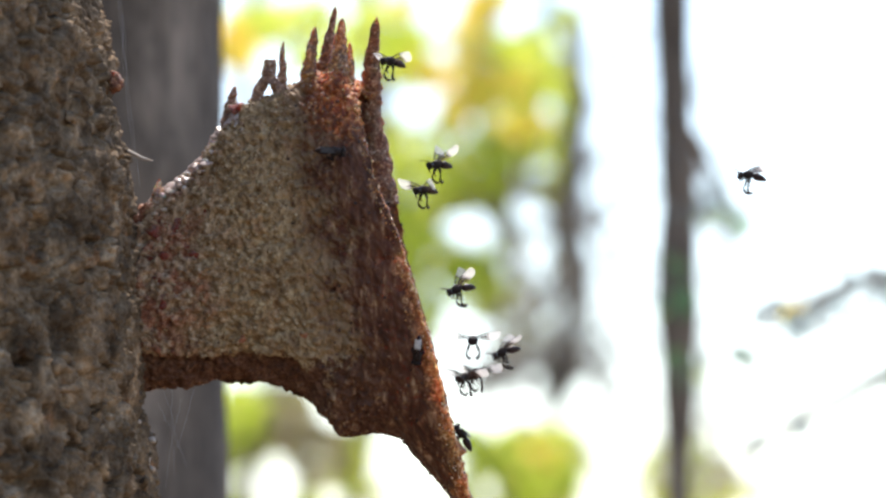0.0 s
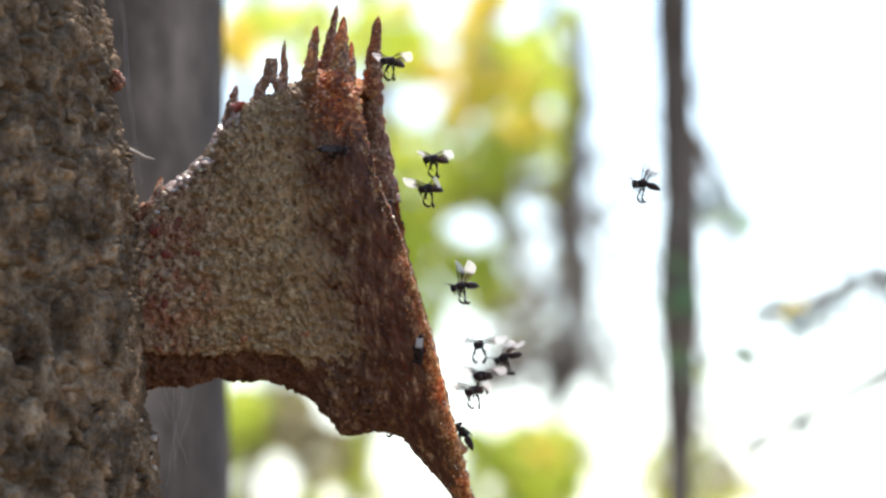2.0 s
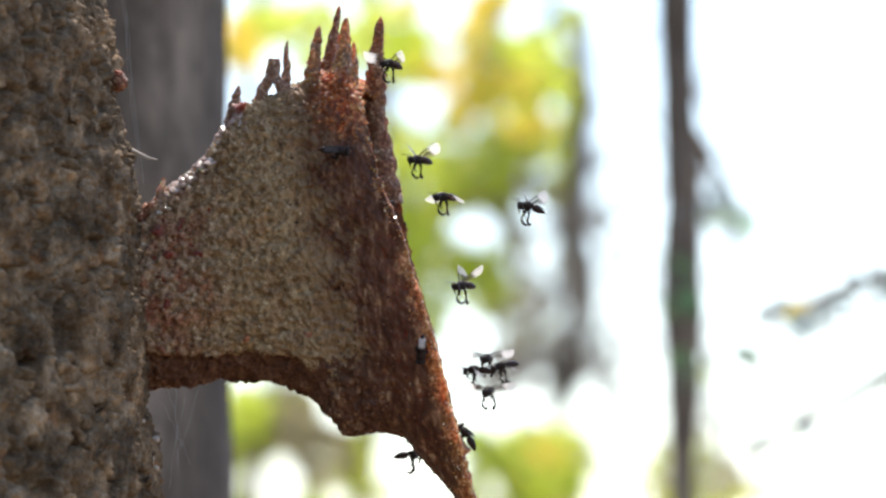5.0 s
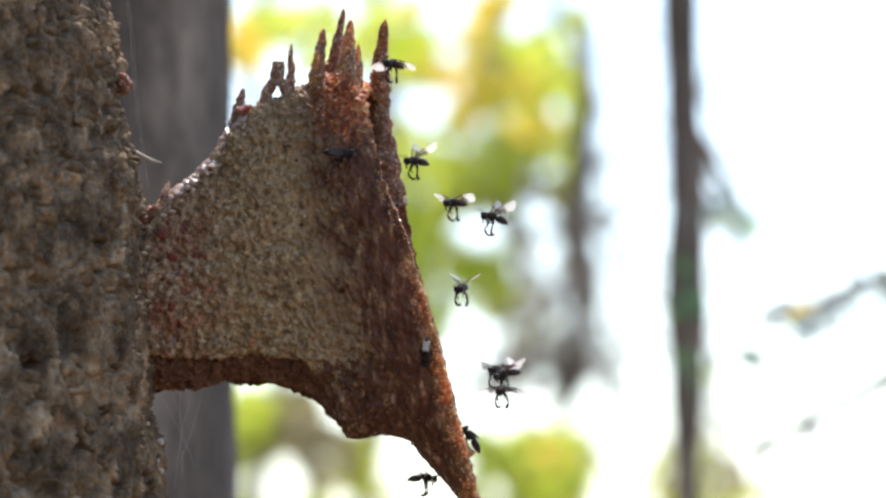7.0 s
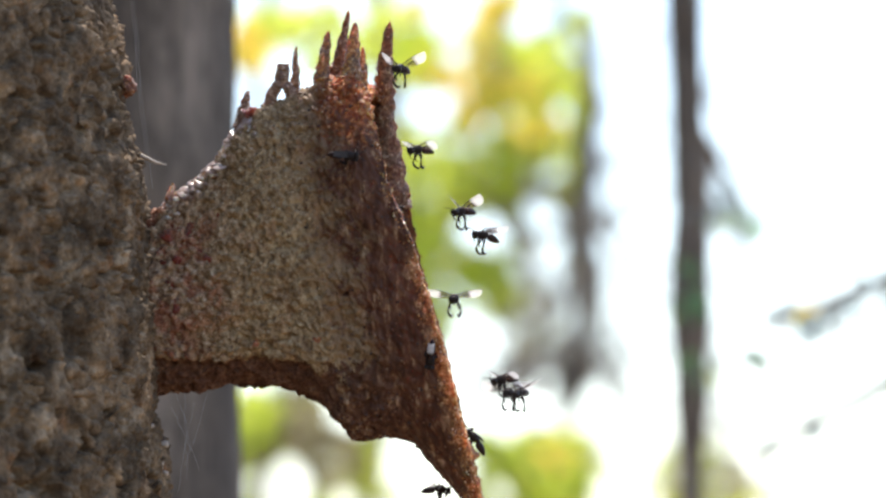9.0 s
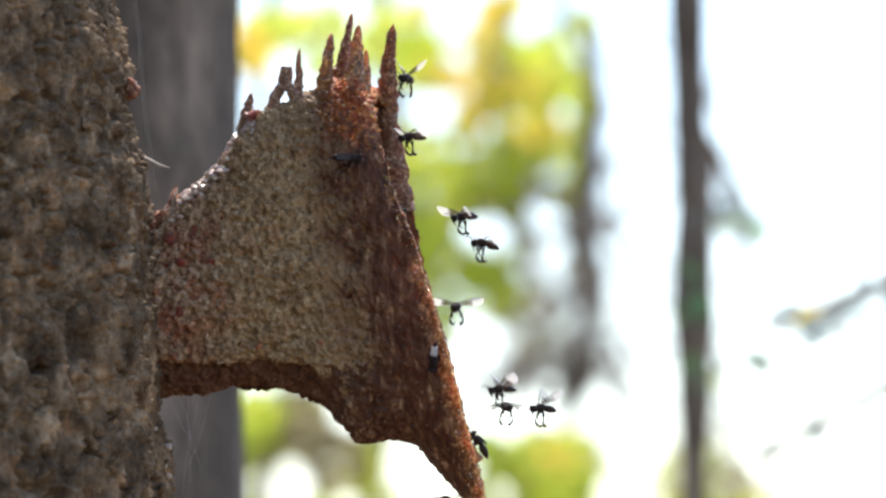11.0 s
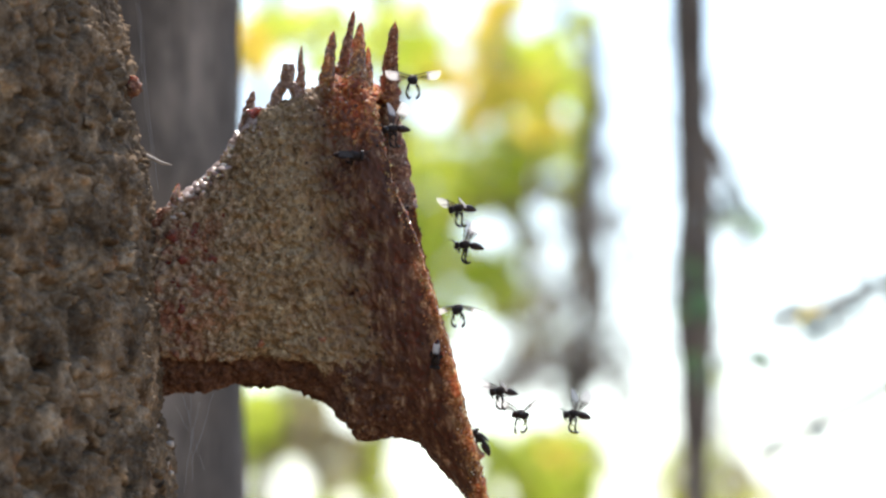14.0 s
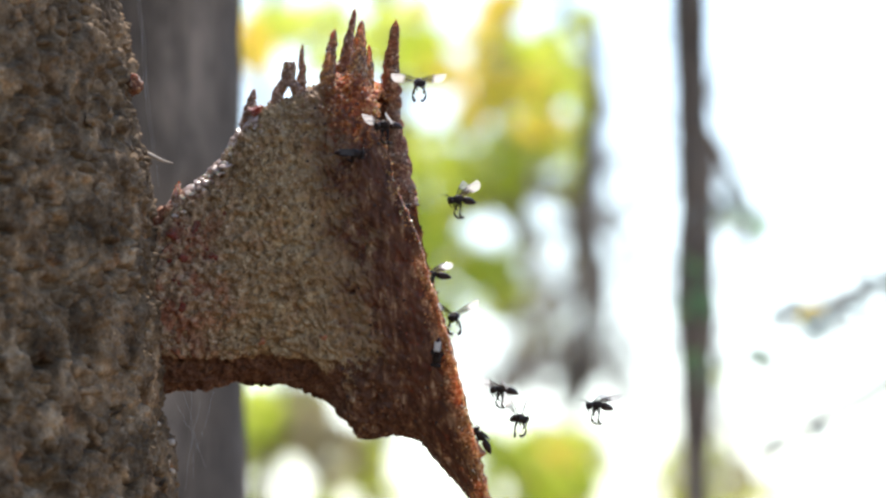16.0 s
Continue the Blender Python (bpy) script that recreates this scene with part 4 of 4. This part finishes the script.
    # a slim tree aside, with drooping twigs and dry leaves
    slim = stem("slim_tree", "slim grey tree with drooping twigs and a few dry leaves", 1060, 2.73, 0.0260, THIN_BARK, 0.0, 4.0, 0.01, 17,
                [(0.0085, (1060, 20, 0), (800, -52, 0), (730, -70, 0), (660, -90, 0), (600, -116, 0), (555, -122, 0)),
                 (0.0078, (1060, -60, 0), (820, -200, 0), (720, -260, 0), (640, -300, 0), (570, -340, 0), (530, -370, 0)),
                 (0.0023, (820, -200, 0), (780, -390, 0), (730, -430, 0), (700, -450, 0))])
    crown(slim, [(600, -114, 2.73, 44, 46), (640, -112, 2.73, 36, 26), (690, -90, 2.73, 44, 34), (765, -58, 2.73, 50, 44), (650, -128, 2.73, 20, 5), (622, -300, 2.73, 16, 7), (548, -340, 2.73, 34, 10), (740, -430, 2.73, 20, 4), (800, -240, 2.73, 30, 8)], 0.0104, DRY_LEAF, 51)
    crown(slim, [(618, -94, 2.5, 5, 5)], 0.0085, YELLOW, 52)
    far_woods()


def far_woods():
    """Hazy stems and twigs of the wood further off, one piece of background growth."""
    rng = random.Random(77)
    bm = bmesh.new()
    for x in (-330, -120):
        d = rng.uniform(13, 18)
        foot = far(x, 0, d)
        pts = [Vector((foot.x + 0.12 * noise.noise(Vector((z * 1.3, x, 0))), foot.y, z)) for z in np.linspace(0, 5.5, 40)]
        tube(bm, pts, [rng.uniform(0.9, 1.1) * 0.028 for _ in pts], 6)
    for _ in range(110):
        d = rng.uniform(11, 16)
        x, z = rng.uniform(60, 250), rng.uniform(-270, 110)
        if any((x - gx) ** 2 + (z + 50 - gz) ** 2 < (gr + 18) ** 2 for gx, gz, gr in GAPS if gr > 30 and gz > 0):
            continue
        a_, b_ = far(x, z, d), far(x + rng.uniform(-90, 90), z + rng.uniform(40, 170), d)
        tube(bm, [a_, a_.lerp(b_, 0.5) + Vector((rng.uniform(-0.04, 0.04), 0, 0)), b_], [0.0085, 0.0075, 0.005], 5)
    for k in range(84):
        d = rng.uniform(5.5, 7.5)
        x, z = rng.gauss(420, 70) if k < 56 else rng.uniform(235, 340), rng.uniform(-440, 330)
        a_, b_ = far(x, z, d), far(x + rng.uniform(-60, 60), z + rng.uniform(40, 150), d)
        tube(bm, [a_, a_.lerp(b_, 0.5) + Vector((rng.uniform(-0.03, 0.03), 0, 0)), b_], [0.0035, 0.003, 0.002], 5)
    tagged(linked("far_woods", bm, THIN_BARK), "hazy thin stems and twigs of the wood beyond", "woods", kind="stuff")


# ---- bees ----
def bee_mesh():
    """A small black stingless bee that faces -x, built in metres round its thorax."""
    root = tagged(new("stingless_bee"), "small black stingless bee with white wing tips hovering", "bee", "bees at the nest")
    s = 1.13 * MM
    bm = bmesh.new()
    ball(bm, (0, 0, 0), (1.1 * s, 0.9 * s, 0.9 * s), 18, 12)
    ball(bm, (0.75 * s, 0, 0.35 * s), (0.55 * s, 0.6 * s, 0.4 * s), 12, 8)
    for v in bm.verts:
        v.co += v.normal * s * 0.10 * noise.noise(v.co * 5200)
    part("thorax", bm, HUSK, root)
    bm = bmesh.new()
    rings = [(1.0, 0.25), (1.2, 0.55), (1.5, 0.86), (1.75, 0.93), (1.8, 0.90), (2.15, 0.97), (2.5, 0.93), (2.55, 0.89), (2.95, 0.83), (3.3, 0.68), (3.35, 0.64), (3.7, 0.45), (4.0, 0.2), (4.1, 0.05)]
    tube(bm, [(x * s, 0, -0.05 * s - 0.06 * s * (x - 1) ** 2) for x, r in rings], [r * s * 0.80 for x, r in rings], 16)
    part("abdomen", bm, ABDOMEN, root, "glossy dark reddish-brown abdomen")
    bm = bmesh.new()
    ball(bm, (-1.5 * s, 0, -0.25 * s), (0.55 * s, 0.95 * s, 0.75 * s), 16, 10)
    ball(bm, (-1.8 * s, 0, -0.75 * s), (0.28 * s, 0.4 * s, 0.35 * s), 10, 6)
    head = part("head", bm, HUSK, root)
    for side in (-1, 1):
        bm = bmesh.new()
        ball(bm, (-1.55 * s, side * 0.78 * s, -0.15 * s), (0.35 * s, 0.28 * s, 0.58 * s), 12, 8)
        part("eye", bm, EYE, head)
        bm = bmesh.new()
        tube(bm, [(-1.9 * s, side * 0.2 * s, 0.05 * s), (-2.3 * s, side * 0.45 * s, 0.6 * s), (-2.7 * s, side * 0.8 * s, 0.75 * s), (-3.3 * s, side * 1.1 * s, 0.6 * s)], [0.07 * s, 0.06 * s, 0.075 * s, 0.05 * s], 6)
        part("antenna", bm, HUSK, head)
        for x, path, rad in (
            (-0.6, [(0, 0.5, -0.7), (-0.6, 0.8, -1.0), (-0.5, 0.7, -1.5), (-0.2, 0.6, -1.8)], (0.16, 0.17, 0.12, 0.06)),
            (0.0, [(0, 0.55, -0.8), (0.1, 1.0, -1.4), (0.35, 0.9, -2.1), (0.7, 0.8, -2.4)], (0.17, 0.18, 0.13, 0.06)),
            (0.6, [(0, 0.5, -0.75), (-0.25, 1.0, -1.4), (-0.55, 1.25, -2.1), (-0.62, 1.3, -2.6), (-0.45, 1.15, -3.1), (-0.1, 0.95, -3.5), (0.25, 0.75, -3.65), (0.6, 0.6, -3.5), (0.85, 0.5, -3.2)], (0.17, 0.17, 0.13, 0.16, 0.27, 0.22, 0.26, 0.18, 0.06))):
            bm = bmesh.new()
            tube(bm, [((x + a_) * s, side * b_ * s, c_ * s) for a_, b_, c_ in path], [r * s for r in rad], 8)
            part("leg", bm, HUSK, root)
    for side, tag in ((-1, 0), (1, 1)):
        for nm, length, wide, back in (("forewing", 5.0, 2.45, 0.0), ("hindwing", 3.5, 1.55, 0.8)):
            bm = bmesh.new()
            n = 14
            rows = []
            for k in range(n):
                q = math.sin(math.pi / 2 * k / (n - 1))
                w = wide * (0.16 + 0.84 * math.sin(min(1.0, q * 1.3) * math.pi / 2)) * math.sqrt(1 - 0.97 * max(0.0, (q - 0.6) / 0.4) ** 2)
                lead = -0.25 * math.sin(q * math.pi) + 0.10 * q
                rows.append([bm.verts.new((s * (back * (1 - 0.2 * q) + lead + w * f), s * side * q * length, s * (0.06 * math.sin(f * 9 + q * 4) + 0.18 * math.sin(q * 2.5)))) for f in (0, 0.12, 0.35, 0.65, 1.0)])
            for r0, r1 in zip(rows, rows[1:]):
                for k in range(4):
                    bm.faces.new((r0[k], r0[k + 1], r1[k + 1], r1[k]))
            w = part(nm, bm, WING, root)
            w.location = (-0.1 * s, side * 0.55 * s, 0.75 * s)
            vein = bmesh.new()
            for f in (0.0, 0.3):
                tube(vein, [(s * (back - 0.25 * math.sin(q * math.pi) + 0.1 * q + f * wide * q * 0.8), s * side * q * length * 0.93, s * 0.18 * math.sin(q * 2.5)) for q in (0, .25, .5, .75, 1)], [0.07 * s, 0.06 * s, 0.05 * s, 0.035 * s, 0.02 * s], 5)
            part("vein", vein, HUSK, w)
    return root


def wing_pose(side, flap, sweep, pitch, hind=False):
    """flap: degrees up from level; sweep: degrees back from straight out; pitch: degrees by which the rear edge hangs."""
    root = Matrix.Translation((-0.0001, side * 0.00058, 0.00079))
    return root @ pose(0, 0, 0, 0, 0, -side * (sweep + (6 if hind else 0))) @ pose(0, 0, 0, side * flap) @ pose(0, 0, 0, 0, pitch)


FLYERS = []
STROKES = {"s": (12, 0, 45), "f": (18, -30, 55), "b": (40, 40, 35), "u": (60, 15, 40), "d": (-15, 0, 35), "h": (32, 10, 45), "r": (22, 48, 25)}
BEATS = {   # the wings' state, a letter for each time of BEAT_TIMES
    "a": "sshbsduss" "ddussh" "sussushhhs",
    "b": "bsfbsfbhf" "fbfbss" "sfbsfusssf",
    "c": "fsuffbrfs" "fsufsh" "ffbfbfhuub",
    "d": "bbfburbfb" "srhshs" "uhshhdshrh",
    "e": "susssussu" "ssuhsf" "sshshhdshu",
    "f": "rurhrrurr" "srhsss" "furfuffuff",
    "g": "sshssushf" "ssssss" "ssssssssss",
    "h": "ssfffhfrf" "fdhurr" "srurbuhsur",
    "i": "rrubudrru" "ubudrr" "ffbhfufubr",
    "n": "sssssssss" "ssshss" "ssssssssss"}
BEAT_TIMES = [k / 2 for k in range(9)] + [6.5 + k / 2 for k in range(6)] + [11.5 + k / 2 for k in range(10)]



def place(x, z, y, t):
    """A point in the nest's own axes from its bearing at the start, in units of ARC, at depth y mm."""
    return Vector((x * ARC * (DIST + y * MM), y * MM, z * ARC * (DIST + y * MM)))


DRIFT = [(0, 0, 0), (1, 1.3, 1.7), (2, 2.7, 2.7), (3, 3.5, 2.7), (4, 5.3, 2.3), (6.5, 12, -1.3), (7, 15, -3), (8, 19.5, -4.5), (9, 23, -7.5), (11.5, 30, -12.5), (12.5, 31.7, -12), (14, 32.5, -7.5), (15, 33, -5.5), (16, 34.5, -4)]


def bee_rows(track, depth, heading):
    """Rows for walk(): bearings over time less the camera's own drift, with depth and heading (turn, nose-up, bank) between given times."""
    rows = []
    for t, x, z in track:
        dx, dz = lerp_rows(DRIFT, t)
        (y,) = lerp_rows(depth, t)
        h = lerp_rows(heading, t)
        p = place(x - 784 - dx, 441 - z - dz, y, t)
        rows.append((t, NEST @ Matrix.Translation(p) @ pose(0, 0, 0, h[2], h[1], h[0])))
    return rows


TRACKS = {
    "a": ([(0, 690, 108), (1, 691, 107), (2, 690, 108), (3, 690, 112), (4, 690, 113), (6.5, 691, 111), (7, 694, 112), (8, 701, 115), (9, 708, 121), (10.2, 714, 132), (11.5, 720, 139), (12.5, 722, 141), (13.5, 727, 141), (14.5, 734, 141), (15.2, 738, 143), (16, 742, 146)],
          [(0, -9), (16, -9)], [(0, 40, 8, 0), (7, 55, 5, 0), (12, 75, 5, 0), (16, 100, 0, 0)]),
    "b": ([(0, 772, 291), (1, 771, 283), (2, 766, 281), (3, 757, 280), (4, 746, 280), (5.2, 738, 283), (6.5, 731, 283), (7, 732, 284), (8, 738, 275), (9, 738, 265), (10.2, 730, 252), (11.5, 717, 236), (12.5, 705, 229), (13.5, 697, 227), (14.5, 690, 227), (15.2, 685, 225), (16, 680, 221)],
          [(0, 3), (9, 0), (12, -12), (13, -18), (16, -20)], [(0, 38, 0, 0), (6.5, 42, 5, 0), (12, 30, -5, 0), (16, 30, 0, 0)]),
    "c": ([(0, 748, 336), (1, 751, 334), (2, 757, 333), (3, 766, 335), (4, 776, 341), (5.2, 786, 350), (6.5, 797, 357), (7, 801, 358), (8, 808, 363), (9, 815, 374), (10.2, 817, 381), (11.5, 815, 383), (12.5, 815, 381), (13.5, 812, 373), (14.5, 810, 364), (15.2, 809, 358), (16, 810, 353)],
          [(0, 2), (16, 2)], [(0, 42, 0, 0), (8, 45, 0, 0), (12, 32, -6, 0), (16, 25, 3, 0)]),
    "d": ([(0, 808, 512), (1, 811, 508), (2, 815, 506), (3, 818, 505), (4, 818, 504), (5.2, 817, 506), (6.5, 817, 507), (7, 816, 509), (8, 813, 518), (9, 804, 528), (10.2, 805, 540), (11.5, 809, 543), (12.5, 812, 543), (13.5, 812, 544), (14.5, 808, 550), (15.2, 806, 554), (16, 804, 560)],
          [(0, 4), (16, 4)], [(0, 20, -12, 0), (4, 30, 0, 0), (6.5, 70, -5, 0), (9, 85, -5, 0), (16, 80, -5, 0)]),
    "e": ([(0, 837, 602), (1, 843, 604), (2, 848, 609), (3, 852, 616), (4, 854, 624), (5.2, 864, 637), (6.5, 873, 650), (7, 876, 654), (8, 882, 668), (9, 900, 694), (10.2, 894, 713), (11.5, 897, 722), (12.5, 906, 728), (13.5, 917, 732), (14.5, 924, 734), (15.2, 924, 736), (16, 921, 740)],
          [(0, 4), (9, 8), (16, 5)], [(0, 88, 0, 0), (8, 70, 0, 0), (12, 110, 0, 0), (16, 120, 0, 0)]),
    "f": ([(0, 888, 624), (1, 889, 628), (2, 891, 633), (3, 889, 637), (4, 886, 643), (5.2, 887, 650), (6.5, 889, 657), (7, 890, 662), (8, 888, 669), (9, 886, 672), (10.2, 883, 683), (11.5, 882, 690), (12.5, 884, 692), (13.5, 885, 692), (14.5, 883, 692), (15.2, 884, 691), (16, 885, 689)],
          [(0, 6), (9, 0), (16, 0)], [(0, 18, -18, 0), (8, 30, -10, 0), (12, 28, 0, 0), (16, 26, 6, 0)]),
    "g": ([(0, 843, 660), (1, 847, 660), (2, 852, 664), (3, 860, 668), (4, 866, 671), (5, 838, 655), (6.3, 720, 600), (16, 720, 600)],
          [(0, 0), (4, 0), (5, 10), (6.3, 8), (16, 8)], [(0, 60, 0, 0), (4, 50, 0, 0), (5, 5, 0, 0), (16, 0, 0, 0)]),
    "h": ([(0, 822, 668), (1, 827, 678), (2, 837, 691), (3, 845, 693), (4, 853, 696), (5.2, 868, 692), (6.5, 883, 690), (7, 888, 690), (8, 902, 691), (9, 917, 696), (10.2, 941, 712), (11.5, 964, 727), (12.5, 985, 735), (13.5, 1004, 735), (14.5, 1024, 729), (15.2, 1037, 722), (16, 1055, 717)],
          [(0, -3), (7, -4), (16, 5)], [(0, 50, -5, 0), (6.5, 85, -5, 0), (9, 60, -5, 0), (12, 25, 6, 0), (16, 30, 6, 0)]),
    "i": ([(0, 1323, 310), (0.5, 1274, 313), (1, 1228, 316), (1.5, 1182, 319), (2, 1136, 325), (2.5, 1092, 332), (3, 1052, 340), (3.5, 1014, 346), (4, 982, 354), (5.2, 926, 367), (6.5, 880, 379), (7, 869, 383), (8, 856, 398), (9, 853, 416), (10.2, 852, 426), (11.5, 850, 431), (12.5, 842, 429), (13.5, 830, 430), (14.5, 811, 441), (15, 797, 454), (15.5, 781, 470), (16, 763, 487)],
          [(0, 18), (7, 4), (16, 14)], [(0, 15, 8, 0), (4, 25, 12, 0), (8, 30, 15, 0), (12, 25, 8, 0), (16, 5, 0, 0)]),
    "n": ([(0, 690, 720), (2.5, 700, 746), (3, 706, 752), (3.5, 712, 759), (4, 719, 767), (5.2, 736, 813), (6.5, 750, 838), (7, 756, 845), (8, 767, 858), (9, 780, 866), (10.2, 786, 876), (11.5, 792, 890), (16, 800, 950)],
          [(0, 12), (16, 12)], [(0, 170, 0, 0), (6, 190, 0, 0), (16, 200, 0, 0)]),
}
SITTERS = [  # bearing, depth, the way of the head, the way of the back, spread of the wings: bees resting on the nest
    (594, 268, -17.2, (1, 0.15, -0.05), (0, -1, 0.15), 2, 0.66, True), (738, 630, -17.6, (-0.1, 0.35, -1), (-0.1, -1, -0.3), 2, 0.8, False),
    (816, 767, -6.0, (-0.55, 0.1, 0.8), (0.6, -0.72, 0.4), 3, 0.4, True), (684, 374, 3.0, (-0.15, 0.2, 1), (0.35, -0.93, 0.1), 4, 0.5, True)]


def perch(x, z, y, head, back):
    """The pose of a bee at rest, from the ways of its head and of its back."""
    h = Vector(head).normalized()
    b = (Vector(back) - h * h.dot(Vector(back))).normalized()
    side = b.cross(-h)
    m = Matrix((-h, side, b)).transposed().to_4x4()
    return NEST @ Matrix.Translation(place(x - 784, 441 - z, y, 0)) @ m


def bees():
    first = bee_mesh()
    names = list(TRACKS)
    made = [first] + [copy_thing(first, Matrix.Identity(4)) for _ in names[1:]]
    for ob, nm in zip(made, names):
        FLYERS.append((ob, nm))
    for x, z, y, head, back, spread, fold, dusky in SITTERS:
        ob = copy_thing(first, perch(x, z, y, head, back))
        tagged(ob, "black stingless bee with folded wings resting on the nest", "bee", "bees at the nest")
        for w in ob.children:
            if "wing" in w.name:
                side = 1 if w.data.vertices[-1].co.y > 0 else -1
                if dusky:
                    w.data = w.data.copy()
                    w.data.materials[0] = DUSKY_WING
                w.matrix_basis = wing_pose(side, 6, 90 - spread, 0, "hind" in w.name) @ Matrix.Diagonal((0.55 * fold, fold, 1, 1))


ground()
nest_tree()
nest_entrance()
spider_silk()
forest()
bees()


def motions():
    for ob, nm in FLYERS:
        track, depth, heading = TRACKS[nm]
        walk(ob, bee_rows(track, depth, heading))
        rng = random.Random(nm)
        known = dict(zip(BEAT_TIMES, BEATS[nm]))
        beats = [(k / 10, *STROKES[known.get(k / 10) or rng.choice("sshfbd")]) for k in range(161)]
        for w in ob.children:
            if "wing" in w.name:
                side = 1 if w.data.vertices[-1].co.y > 0 else -1
                walk(w, [(t, wing_pose(side, f, s, p, "hind" in w.name)) for t, f, s, p in beats])


motions()
